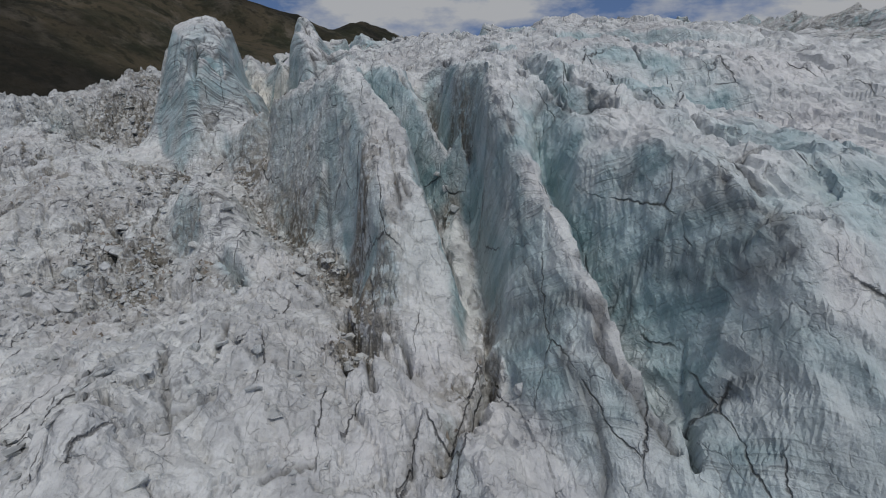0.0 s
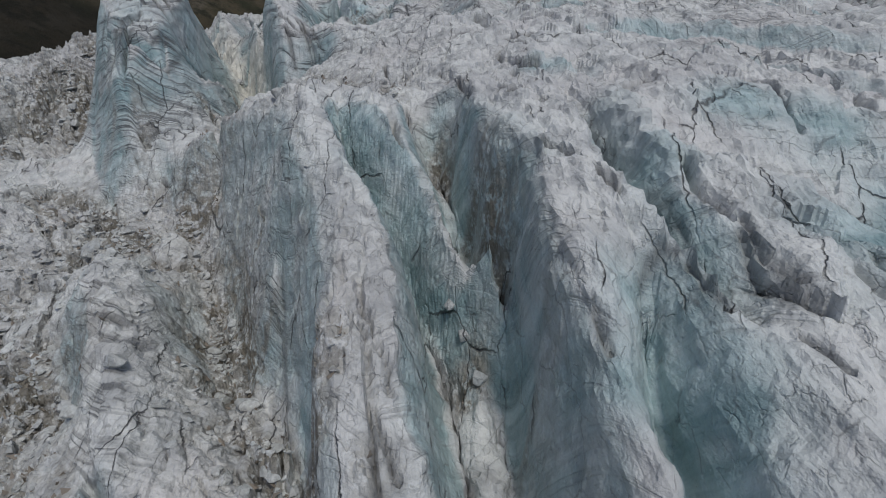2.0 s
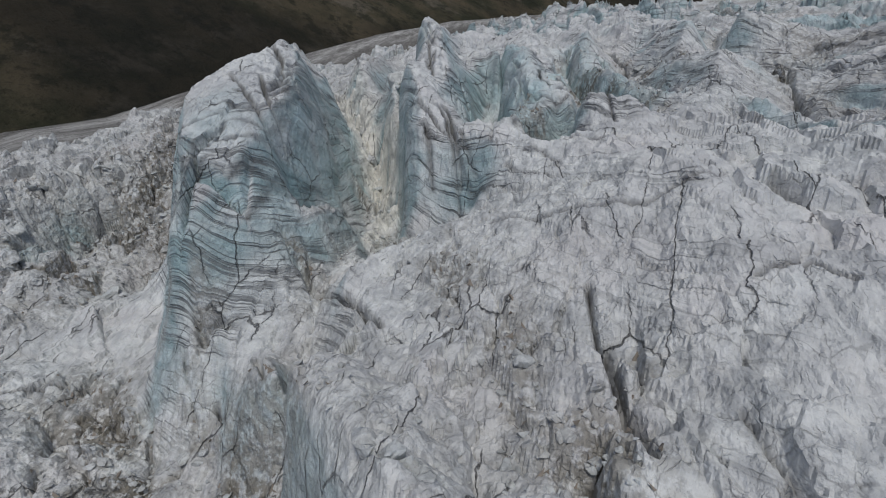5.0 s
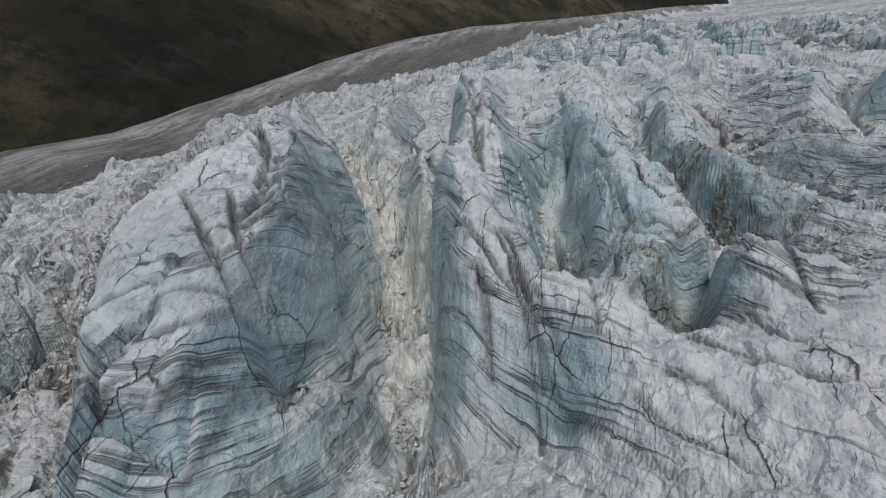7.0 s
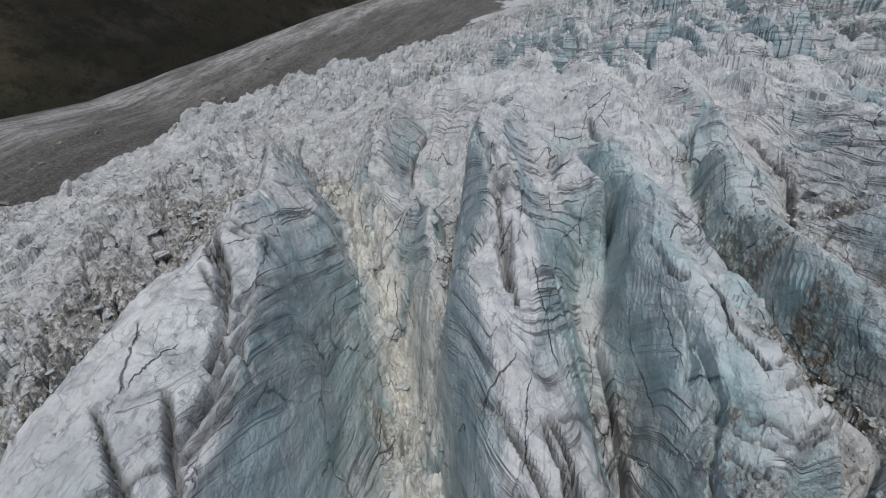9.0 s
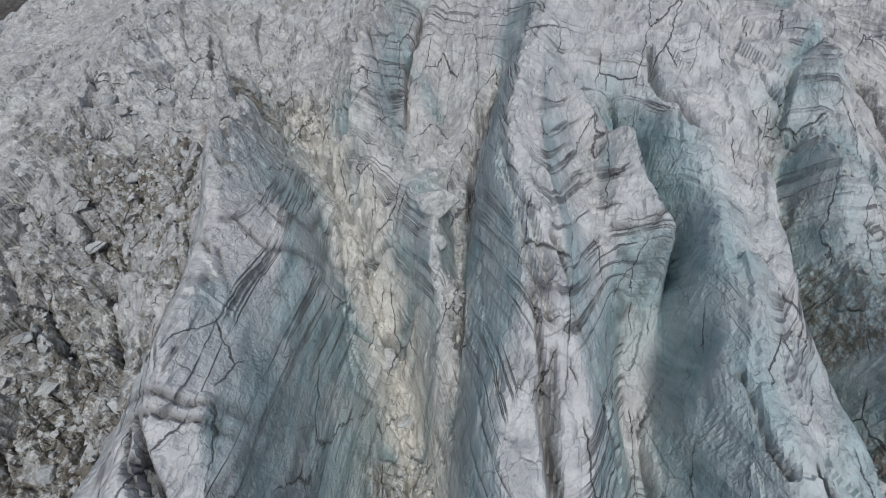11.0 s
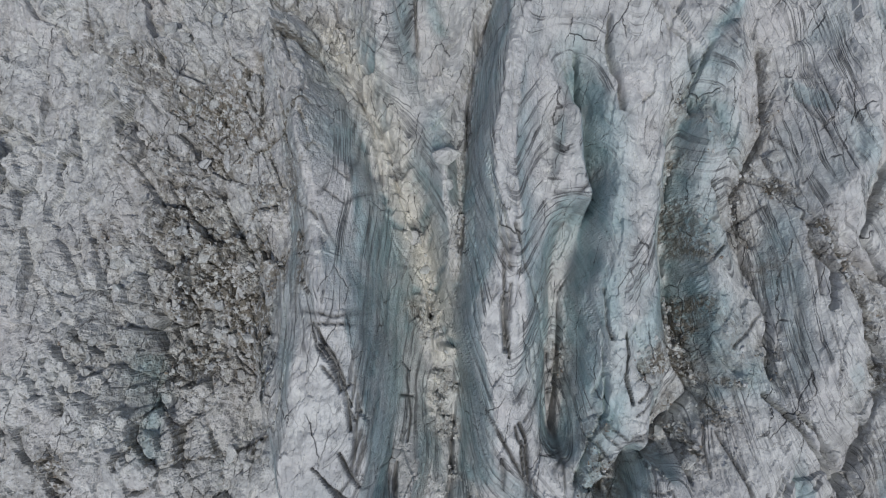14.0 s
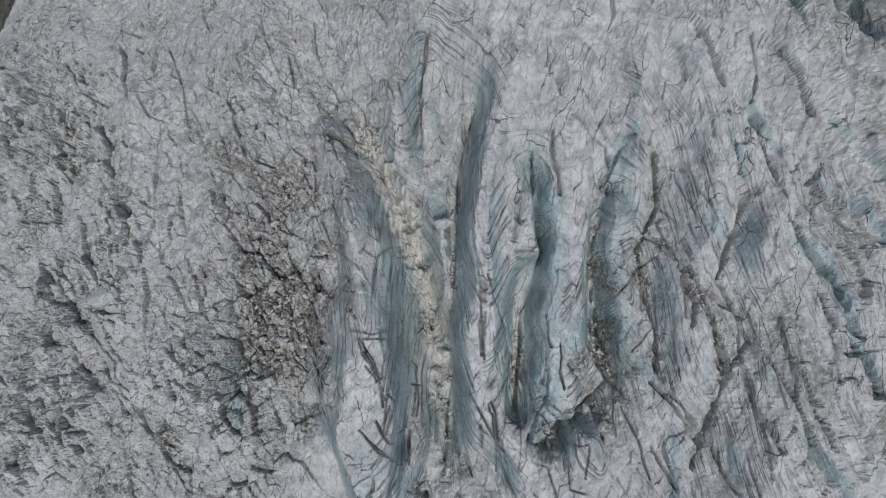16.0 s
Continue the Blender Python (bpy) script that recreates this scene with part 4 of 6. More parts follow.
slit(0.22, 0.8, (-15.6, 18.8, 8.7), (-14.5, 19.2, 9.5), (-14.8, 22.2, 8.7), (-14.6, 22.7, 8.9))
slit(0.22, 0.8, (-9.9, 30.2, 9.4), (-10.1, 32.2, 9.6))
slit(0.22, 0.8, (-9.8, 15.8, 9.4), (-10.4, 15.9, 10))
slit(0.6, 3, (-40.6, 115.2, 20.8), (-38.9, 112.6, 20.2), (-37, 109.9, 20.1), (-35.9, 107.5, 18.8), (-33.5, 104.3, 17.5))
slit(0.6, 3, (-59.9, 107.9, 22.3), (-57.9, 106.7, 21.5), (-56.1, 104.7, 21.2))
slit(0.6, 3, (-56.8, 83.6, 13.1), (-55.6, 85.9, 13.3))
slit(0.6, 3, (-7.2, 107.4, 26.6), (-6, 104.8, 27.5), (-5.7, 104, 28.3))
slit(0.6, 3, (-7, 111.4, 28.7), (-3.2, 111.7, 25.9), (-1.6, 110.7, 24.8))
slit(0.25, 0.8, (-39.3, 93.7, 31.2), (-36.4, 94, 30.8), (-34.5, 95.1, 28))
slit(0.32, 1.2, (-38.3, 93.1, 32.2), (-37, 91.3, 32.1), (-35.8, 90.4, 31.6), (-34.5, 89.1, 30.6), (-33.9, 87.7, 30.2), (-32.8, 86.4, 29.5))
slit(0.32, 1.2, (-45.8, 103.9, 24.8), (-41.1, 101.9, 30.9), (-40.6, 101.4, 30.7))
slit(0.32, 1.2, (-37.6, 98.9, 30.1), (-38.9, 99.1, 30.9), (-39.7, 100.1, 30.8))
slit(0.32, 1.2, (-53.8, 113.5, 24), (-51.1, 111, 25.5), (-50.2, 110.8, 24.6))
slit(0.32, 1.2, (-52.7, 97.2, 18.6), (-51.6, 95.1, 18.1), (-50.2, 92.2, 16.4), (-49.2, 90.1, 15.5))
slit(0.32, 1.2, (-52, 98.3, 19), (-48.9, 98.2, 18.8))
slit(0.32, 1.2, (-22.8, 97.7, 29.6), (-23.3, 99.8, 30.8), (-23.4, 100.4, 31.4))
slit(0.5, 4, (-28.4, 110.2, 33.9), (-27, 107.5, 33.2), (-25.6, 105.6, 33.4), (-24.4, 103.5, 33.2))
slit(0.5, 4, (-28.7, 109.1, 29.7), (-27.4, 104.5, 30.1), (-26.1, 101.1, 29.5), (-25.2, 98.8, 29.7))
slit(0.9, 4, (-20.7, 100.6, 28.1), (-19.2, 98.2, 25.7), (-17.8, 96.4, 22.4), (-17.1, 93.3, 21.1), (-15.5, 89.5, 19.5))
slit(0.9, 4, (-16.8, 104.2, 27.3), (-16.1, 101, 29.5), (-14.8, 98.9, 29.7), (-13.9, 96.8, 29.1))
slit(0.9, 4, (-8.2, 106.8, 22), (-8.8, 111, 23), (-12.6, 112.9, 29.4))
slit(0.9, 4, (-5.2, 101.8, 24.2), (-4.2, 100.5, 27), (-2, 98.7, 28.4))
bare(2.5, 0.9, (-10.2, 100), (-7.2, 107.6), (-5.4, 103.1))
bare(2.5, 0.9, (-4.7, 101.6), (-2.7, 98.4), (-1.3, 98.9))
bare(2, 0.8, (-9.5, 117.7), (-10.8, 124.6))
bare(1.5, 0.9, (-14.9, 98.6), (-12.9, 93.1), (-12.5, 86.3))
bare(1.5, 0.9, (-24.2, 124.3), (-18.8, 115.9))
bare(1.2, 0.9, (-22, 123.3), (-19.3, 116.3), (-17.1, 109.7))
bare(1.2, 0.9, (-17.2, 107.5), (-15.6, 105.2), (-15.7, 101.7))
bare(1.3, 0.8, (-8.4, 111.1), (-5.8, 105), (-2.6, 99.9))
bare(1.5, 0.8, (-9.1, 121.9), (-7.2, 118.9))
bare(1.2, 0.8, (-4.2, 117.7), (-1.9, 117.3))
bare(1, 0.8, (-36.2, 98.1), (-34.7, 97))
cream(1.5, 1, (-48.3, 122.7), (-43.1, 118.7), (-38.4, 114), (-35.7, 109), (-33.4, 105.5), (-29.9, 101.2), (-28, 97.2))
cream(1.3, 1, (-36.6, 110.6), (-33.8, 106.6), (-32.2, 105.2), (-27.3, 95.3), (-26.6, 93.5))
gritty(2, 0.9, (-28.5, 60.4), (-25.9, 58), (-24.6, 57), (-22.1, 57.9), (-20.6, 58.3))
gritty(2, 0.7, (-29.3, 65.4), (-29.2, 66.3), (-32, 68.7))
gritty(1.5, 0.6, (-5.7, 57.3), (-4.8, 55.3))
gritty(1, 0.6, (-26.6, 74.3), (-25.5, 74.5))
gritty(1.5, 0.8, (-25.1, 41.5), (-22.1, 35.4), (-22.4, 33.8))
gritty(1.2, 0.7, (-22.3, 40.1), (-14.6, 31.2), (-12.7, 29.5))
gritty(1, 0.8, (-9.5, 37.5), (-8.1, 34.3), (-5.9, 29.2), (-4.3, 25.1))
gritty(1.2, 0.6, (-5.1, 25.2), (-3.6, 21.7), (-1.7, 20.2))
gritty(2.5, 0.85, (-52, 109.5), (-49.9, 105.5), (-46.5, 101.3), (-45.9, 97.2))
gritty(1, 0.8, (-47.3, 108.5), (-42.3, 100.6), (-40, 94.9))
gritty(1.2, 0.8, (-49.2, 91.6), (-47.9, 88))
gritty(3, 0.6, (-62.2, 101.4), (-60.2, 96.4), (-59.8, 90.4), (-53.7, 90.4))
gritty(2, 0.5, (-57.9, 110.9), (-54.6, 109.8))
gritty(2.5, 0.8, (-8.5, 97.5), (-4.1, 100.2), (-3.2, 94), (-2.2, 97.2))
gritty(1, 0.6, (-16.6, 96.7), (-15.8, 92.7))
gritty(0.8, 0.9, (-30.9, 96.7), (-29.5, 93.6))
slit(0.8, 3, (9.9, 109, 27.2), (11, 103.1, 28.5), (13.3, 97.9, 29.8), (16.4, 93.4, 31.9))
slit(0.8, 3, (9.5, 92.6, 26.3), (11.7, 89.1, 27.7), (13.5, 86.8, 29.1))
slit(0.8, 3, (2.9, 96.5, 29), (6.7, 94.2, 26.7), (9.3, 91.7, 25.6))
slit(0.8, 3, (19.2, 115.8, 32.2), (20.9, 111.8, 32.6), (23.6, 109.6, 32.4))
slit(0.8, 3, (23.2, 108.7, 31.2), (25.4, 105.7, 31.8), (27.4, 103.4, 31.8))
slit(0.8, 3, (11.5, 122.7, 33.2), (14.5, 119, 32.9), (19.2, 115.8, 32.2))
slit(0.8, 3, (5.3, 135.5, 31.1), (8.4, 130.4, 31.3), (10.3, 125.5, 33.2), (12.8, 121.4, 33.8))
slit(0.8, 3, (-4.6, 145.7, 32.6), (-1.7, 141.9, 33), (0.2, 138.6, 32.2))
slit(0.8, 3, (6.8, 145.8, 33.4), (10.1, 141.9, 32.9), (12.6, 137.8, 32.4))
slit(0.8, 3, (0.3, 113.3, 29.1), (3.8, 111.2, 29), (9.9, 109, 27.2))
slit(0.5, 2, (2.4, 89.3, 26.5), (5.6, 86.3, 25.7), (6.8, 84.8, 27.1))
slit(0.5, 2, (14.7, 127.1, 31.8), (20.1, 123.9, 31.5), (24.5, 122.7, 31.8))
slit(0.5, 2, (15.9, 104.6, 32.1), (19.2, 99.7, 31.5), (22.5, 95.1, 31.9))
slit(0.5, 2, (2.2, 146.4, 33), (4, 141, 32.9), (4.2, 137.1, 32.4))
slit(0.5, 2, (-11, 126.9, 30.7), (-11.6, 121.6, 28.6), (-10.4, 120.3, 28.3))
slit(0.5, 2, (13.3, 105.2, 29), (16.3, 100.3, 31.4), (20.3, 95, 31))
slit(0.4, 1.2, (17.7, 113.9, 31.6), (20.9, 108.8, 31.3), (21.6, 103.4, 33.3))
slit(0.4, 1.2, (13.9, 109.9, 30.4), (15.6, 104.5, 31.5), (17, 99.1, 31.8))
slit(0.4, 1.2, (-2.1, 93.2, 25.9), (0.5, 89.6, 27.1), (3, 85.2, 27))
slit(0.4, 1.2, (12.7, 99.1, 29.4), (14.8, 94.2, 30.8), (15.8, 89.8, 31.5))
slit(0.4, 1.2, (-107.7, 117.2, 15.2), (-102.9, 117.6, 13.9))
slit(0.4, 1.2, (-99.1, 95.9, 13.9), (-91.8, 97.4, 14.1))
slit(0.4, 1.2, (-91.2, 92.4, 13.5), (-87.4, 86.7, 14.4), (-80.4, 82.2, 15.3), (-74.4, 79.5, 17.3), (-72.4, 74.8, 16.3), (-68.1, 72.6, 16.2), (-63.9, 68.3, 14.5), (-58.4, 63.4, 12.9))
slit(0.4, 1.2, (-102.3, 123.7, 13.8), (-96.9, 119.3, 14.8), (-89.9, 117.3, 16.8))
slit(0.4, 1.2, (-93.6, 131.1, 16.1), (-89.6, 130.8, 15.8))
slit(0.4, 1.2, (-63.1, 74.9, 17.1), (-60.7, 74.1, 16.1))
slit(0.4, 1.2, (-81.8, 128.2, 19.5), (-76.7, 122.4, 21.9), (-74.1, 117.5, 21.8))
slit(0.4, 1.2, (-61.3, 130.3, 24.1), (-59.5, 126.6, 23.1))
slit(0.25, 0.8, (-32.1, 82.7, 30.4), (-32.2, 85.8, 29.9))
slit(0.25, 0.8, (-31.6, 82.2, 30.2), (-31.9, 85.7, 29.1))
slit(0.25, 0.8, (-31.7, 81.9, 29.7), (-31.5, 84.5, 29))
slit(0.25, 0.8, (-33.4, 87.8, 30.1), (-34, 92.5, 28.8), (-35.3, 97.8, 26.6))
slit(0.25, 0.8, (-34, 89.1, 30.1), (-34.3, 92.5, 29.2), (-35.4, 97, 27.9))
slit(0.25, 0.8, (-32.9, 87.1, 30.2), (-33.9, 93, 27.4))
slit(0.25, 0.8, (-32.6, 89.8, 27.1), (-34.1, 95.1, 24.7), (-34.7, 98.9, 23.3))
slit(0.25, 0.8, (-31.8, 86.2, 28.3), (-32.4, 89.3, 26.9))
slit(0.25, 0.8, (-32.1, 83.3, 30.9), (-32.4, 85.4, 30.1))
slit(0.25, 0.8, (-33.5, 81.1, 31.1), (-32.8, 80.6, 30.2), (-32.2, 80.2, 29.6))
slit(0.25, 0.8, (-33.1, 83.6, 30.7), (-32.2, 82.5, 30), (-31.2, 81.4, 29))
slit(0.25, 0.8, (-40.5, 101.9, 30.3), (-35.9, 97, 29.7), (-35.2, 97.1, 27))
slit(0.25, 0.8, (-41.1, 104.2, 30.2), (-39.2, 103.7, 28.3), (-38.1, 106.2, 25.4))
slit(0.25, 0.8, (-41.2, 106.6, 29.7), (-39.6, 106, 28.2), (-41.2, 112.1, 24.4))
slit(0.25, 0.8, (-21.5, 109.4, 29.5), (-19.5, 109.8, 29.3), (-17.6, 113.4, 27.8))
slit(0.25, 0.8, (-20.9, 108.7, 28.5), (-17.6, 109.8, 28.2))
slit(0.25, 0.8, (-20.7, 107.3, 27.8), (-17.6, 109.8, 26.6))
slit(0.25, 0.8, (-20.2, 106.7, 26.8), (-17.8, 110.9, 24.5))
slit(0.25, 0.8, (-7.1, 106.8, 29.2), (-1.9, 114.4, 26.6), (-0.3, 111.2, 27.5))
slit(0.25, 0.8, (-3.1, 120.8, 27.2), (-1.4, 119.5, 28.6), (-0.2, 116.4, 29.1))
slit(0.25, 0.8, (-1.9, 127.5, 30.2), (-0, 123.4, 31.9), (1.6, 121.5, 32.7))
slit(0.25, 0.8, (-3, 125.8, 29.6), (1.1, 119.1, 31.8))
slit(0.25, 0.8, (-12.3, 90.6, 27.4), (-10.6, 89.7, 28), (-6.1, 93.8, 22.7))
slit(0.25, 0.8, (-12.5, 89.7, 27), (-11, 88.1, 28.2), (-9.1, 89.1, 26.4))
slit(0.25, 0.8, (-12.1, 91.3, 28), (-10.1, 90.5, 28.1), (-5.5, 94.6, 23.1))
slit(0.25, 0.8, (-10.3, 93.9, 29), (-4.9, 102.2, 23.2), (-3.9, 99.8, 24.6))
slit(0.25, 0.8, (-10.1, 92.8, 28.7), (-4.3, 100.2, 23), (-3.5, 99.2, 23.6))
slit(0.35, 1.5, (-37, 91.6, 32.3), (-36.6, 91.4, 30.8), (-35.3, 90.2, 30.1), (-33.4, 87.5, 30.4))
slit(0.35, 1.5, (-33.5, 106.9, 19.8), (-30.7, 103.4, 19.9), (-27.6, 98, 21.6))
slit(0.35, 1.5, (-15.5, 102.2, 30), (-14.5, 99.3, 29.9), (-13.9, 98.4, 29.5))
slit(0.35, 1.5, (-12.9, 99.1, 29.9), (-12, 95.7, 29.6), (-10.8, 93.7, 29))
slit(0.6, 3, (-40, 112.7, 20.2), (-37.1, 106.8, 21.5))
slit(0.6, 3, (-27.8, 109.6, 34.1), (-25.3, 103.8, 33.2), (-23.8, 101.7, 32.3))
slit(0.6, 3, (-23.6, 99.3, 30.1), (-22.4, 95.2, 29.4))
slit(0.6, 3, (-20.7, 95.9, 28.6), (-20, 95.9, 27.6), (-19.3, 94.5, 26.3), (-18.8, 93.3, 25.2))
slit(0.6, 3, (-28, 66.6, 21.7), (-27.8, 67.4, 19.1), (-27.4, 67.6, 17.6))
slit(0.6, 3, (19.7, 51.1, 24.7), (20.4, 48.7, 23.4), (18.5, 43.1, 22.6))
slit(0.6, 3, (8.2, 38, 22), (8.3, 36.3, 20.9), (8.7, 34.6, 20.1))
slit(0.32, 1.1, (-4.6, 35.8, 19.7), (-4.2, 34.1, 18.7), (-3.2, 32.6, 18.2), (-2.6, 30.3, 17.8), (-2, 29.1, 17.2))
slit(0.32, 1.1, (8.9, 34.4, 20.2), (8.9, 32.9, 19.7), (9.2, 31.2, 19.4))
slit(0.32, 1.1, (5.4, 33.4, 19.8), (6.2, 33.7, 19.9), (6.5, 33.3, 19.9))
slit(0.32, 1.1, (3.7, 31.7, 18.8), (4, 30.6, 18.5))
slit(0.32, 1.1, (10.8, 31.8, 20), (10.9, 30.7, 19.5))
slit(0.32, 1.1, (8.5, 29.7, 19), (8.8, 28.5, 18.8))
slit(0.3, 1.1, (3.3, 25.5, 9.4), (4.3, 20.7, 10.9), (5.6, 18.7, 11.9))
slit(0.3, 1.1, (3.2, 22.4, 9.1), (4.5, 19.4, 10.8))
slit(0.3, 1.1, (4.5, 18.3, 10), (5.1, 16.4, 10), (5.3, 15.2, 9.5), (5, 14.3, 8))
bare(3, 0.95, (-9.7, 114), (-8.3, 109.4), (-11.3, 99.1))
bare(2.5, 0.95, (-8.2, 109.1), (-6.6, 106.1), (-5.3, 103.4))
bare(2, 0.9, (-22.6, 125.1), (-18.1, 115), (-16.2, 107.7))
bare(1.8, 0.9, (-16.4, 102.4), (-16.5, 101), (-15, 98.7))
bare(2, 0.8, (-15.1, 97.9), (-14.1, 95.4), (-14.4, 94.9))
bare(1.5, 0.9, (4.3, 29.9), (6.4, 32), (6.4, 29.3))
bare(2, 0.9, (6.7, 29.1), (7.5, 27.8), (8.1, 26.8))
bare(1.2, 0.8, (6.8, 44.7), (7.1, 40.7), (7.7, 37.8))
bare(1.5, 0.9, (15.2, 42), (16.5, 40.9), (17.4, 39.7))
bare(1, 0.8, (-2.7, 43.6), (-1.5, 41.5))
bare(0.8, 0.9, (-5.7, 47.6), (-3.6, 45.1))
bare(3, 1, (10.4, 15.1), (11.3, 14.3), (11.9, 13.7))
bare(1.2, 0.9, (8.7, 21.8), (8.9, 19.6))
bare(3, 0.8, (9.7, 14.5), (10.4, 12.9), (11.2, 12))
cream(1.6, 1, (-38.7, 113.2), (-34.6, 107.1), (-33.8, 105.9), (-31.2, 103), (-28.8, 98), (-28.3, 95.9))
gritty(1, 0.8, (-31.7, 97.3), (-30.3, 95.6))
gritty(3, 0.6, (-59.1, 92.7), (-59.8, 98))
gritty(1, 0.7, (-3.8, 101.1), (-3.6, 99.5))
gritty(1.2, 0.9, (-16.8, 50.1), (-13, 43.6), (-9.7, 37.7), (-7.9, 35.2))
gritty(1, 0.8, (-20.5, 55.1), (-18.4, 52.6), (-16.2, 46.3))
gritty(2, 0.8, (-33.2, 63.9), (-26.9, 59), (-23.1, 56))
gritty(1.2, 0.7, (0.3, 37.3), (1, 35.3), (1.3, 33.9))
gritty(1.5, 0.8, (-26.8, 44.2), (-22.6, 40.9), (-19.9, 36.9))
gritty(2.5, 0.7, (-96.2, 113.7), (-95.1, 107.9), (-88.7, 103.9))
gritty(2.5, 0.6, (-73.9, 116), (-63.7, 113.1), (-58.9, 108.4))
gritty(2.5, 0.8, (-49.5, 106.4), (-46.7, 98.9), (-47.9, 90.1))
gritty(3, 0.7, (-60.6, 93.6), (-53.7, 90.3))
gritty(1.5, 0.8, (-63.9, 71.2), (-59.6, 66.1))
gritty(1.5, 0.8, (-23.3, 81.7), (-19.6, 77.3))
gritty(1.5, 0.8, (-12.6, 90.5), (-10, 85.4))
gritty(2, 0.7, (-6.5, 99.7), (-2.9, 97.6))
gritty(2, 0.5, (3.9, 110.4), (8.5, 107))

# ---- the sheet of ground, from the ice to the far slopes ----
MORAINE_Y = (-200, 0, 211, 262, 330, 446, 529, 646, 863, 1164, 1700, 4000)
MORAINE_X = (-330, -270, -245, -244, -231, -218, -206, -171, -95, 67, 500, 2500)
MORAINE_Z = (-60, -30, -3, -5, 4, 17, 25, 34, 40, 54, 80, 200)


def base(x, y):
    """Ice surface in the large."""
    z = np.interp(y, (-300, -60, 0, 15, 40, 60, 80, 100, 120, 150, 250, 400, 700, 1200, 4000), (-70, -30, -8, 4, 13, 19.5, 22.5, 26, 28.5, 32, 32.5, 29.5, 27, 36, 150))
    z = z + np.interp(x, (-4000, -60, -20, 20, 120, 400, 1500, 4000), (0, 0, 0, 0, 7, 48, 150, 400))
    return z + np.interp(x, (-130, -70, -40, -20), (-17, -8.5, -1.5, 0)) * step(y, 60, 150)


def lowland(x, y):
    """Moraine and the mountain behind it."""
    u = x - np.interp(y, MORAINE_Y, MORAINE_X)
    z = np.interp(y, MORAINE_Y, MORAINE_Z)
    inner = z - 9 * step(u, 0, 60)
    top = np.interp(y, (-400, 700, 1000, 1164, 1350, 1600, 2200), (520, 480, 300, 200, 150, 30, 0))
    rise = np.clip(-u - 55, 0, None) * 0.62
    outer = z - 12 * step(-u, 0, 35) + top * (1 - np.exp(-rise / np.maximum(top, 1)))
    return np.where(u > 0, inner, outer), u


def axis(*spans):
    """Coordinates with a spacing that changes from span to span: (start, stop, spacing at start, at stop)."""
    out = []
    for a, b, s0, s1 in spans:
        p = a
        while p < b - 1e-6:
            out.append(p)
            p += s0 + (s1 - s0) * (p - a) / (b - a)
    return np.array(out + [spans[-1][1]])


def solve_lie():
    """Heights on a fine grid, stretched between the lines like a skin that is stiffer along the flow."""
    x0, y0, w, h = -130.0, -8.0, 176, 174
    grid = None
    for cell in (4.0, 2.0, 1.0, 0.5, 0.25):
        nx, ny = int(w / cell) + 1, int(h / cell) + 1
        gx, gy = np.meshgrid(x0 + cell * np.arange(nx), y0 + cell * np.arange(ny))
        if grid is None:
            grid = base(gx, gy)
            low, _ = lowland(gx, gy)
            t = step(gx, -125, -85)
            grid = grid * t + low * (1 - t)
        else:
            grid = np.repeat(np.repeat(grid, 2, 0), 2, 1)[:ny, :nx]
            if grid.shape != (ny, nx):
                grid = np.pad(grid, ((0, ny - grid.shape[0]), (0, nx - grid.shape[1])), mode="edge")
        total, count = np.zeros((ny, nx)), np.zeros((ny, nx))
        for line in LINES:
            for a, b in zip(line, line[1:]):
                n = int(math.dist(a[:2], b[:2]) / (cell * 0.4)) + 2
                s = np.linspace(0, 1, n)[:, None]
                q = np.array(a) * (1 - s) + np.array(b) * s
                i = np.clip(np.round((q[:, 0] - x0) / cell).astype(int), 0, nx - 1)
                j = np.clip(np.round((q[:, 1] - y0) / cell).astype(int), 0, ny - 1)
                np.add.at(total, (j, i), q[:, 2])
                np.add.at(count, (j, i), 1)
        fixed = count > 0
        held = np.where(fixed, total / np.maximum(count, 1), 0)
        for _ in range(220):
            grid[fixed] = held[fixed]
            with_flow = 0.8 * (grid[:-2, 1:-1] + grid[2:, 1:-1]) + 0.2 * (grid[:-2, 2:] + grid[2:, :-2])
            grid[1:-1, 1:-1] = 0.37 * with_flow + 0.13 * (grid[1:-1, :-2] + grid[1:-1, 2:])
            grid[0, :], grid[-1, :] = grid[1, :], grid[-2, :]
            grid[:, 0], grid[:, -1] = grid[:, 1], grid[:, -2]
        grid[fixed] = held[fixed]
    for _ in range(2):
        for ax in (0, 1):
            grid = 0.5 * grid + 0.25 * (np.roll(grid, 1, ax) + np.roll(grid, -1, ax))
    # walls run straight: smooth along the flow where it is steep
    for _ in range(6):
        gy_, gx_ = np.gradient(grid, 0.25)
        wall = 0.85 * step(np.hypot(gx_, gy_), 1.6, 3.2)
        mean = (0.8 * (np.roll(grid, 1, 0) + np.roll(grid, -1, 0)) + 0.2 * (np.roll(np.roll(grid, 1, 0), -1, 1) + np.roll(np.roll(grid, -1, 0), 1, 1))) * 0.36
        mean = mean + 0.14 * (np.roll(grid, 1, 1) + np.roll(grid, -1, 1))
        grid = grid + wall * (mean - grid)
    return grid, x0, y0, 0.25


def spread(grid, reach, pick):
    """The highest or lowest of the neighbours within reach cells, then softened."""
    for axis_ in (0, 1):
        out = grid.copy()
        for n in range(-reach, reach + 1):
            out = pick(out, np.roll(grid, n, axis_))
        grid = out
    for axis_ in (0, 1):
        for _ in range(6):
            grid = (grid + np.roll(grid, 1, axis_) + np.roll(grid, -1, axis_) + np.roll(grid, 2, axis_) + np.roll(grid, -2, axis_)) / 5
    return grid


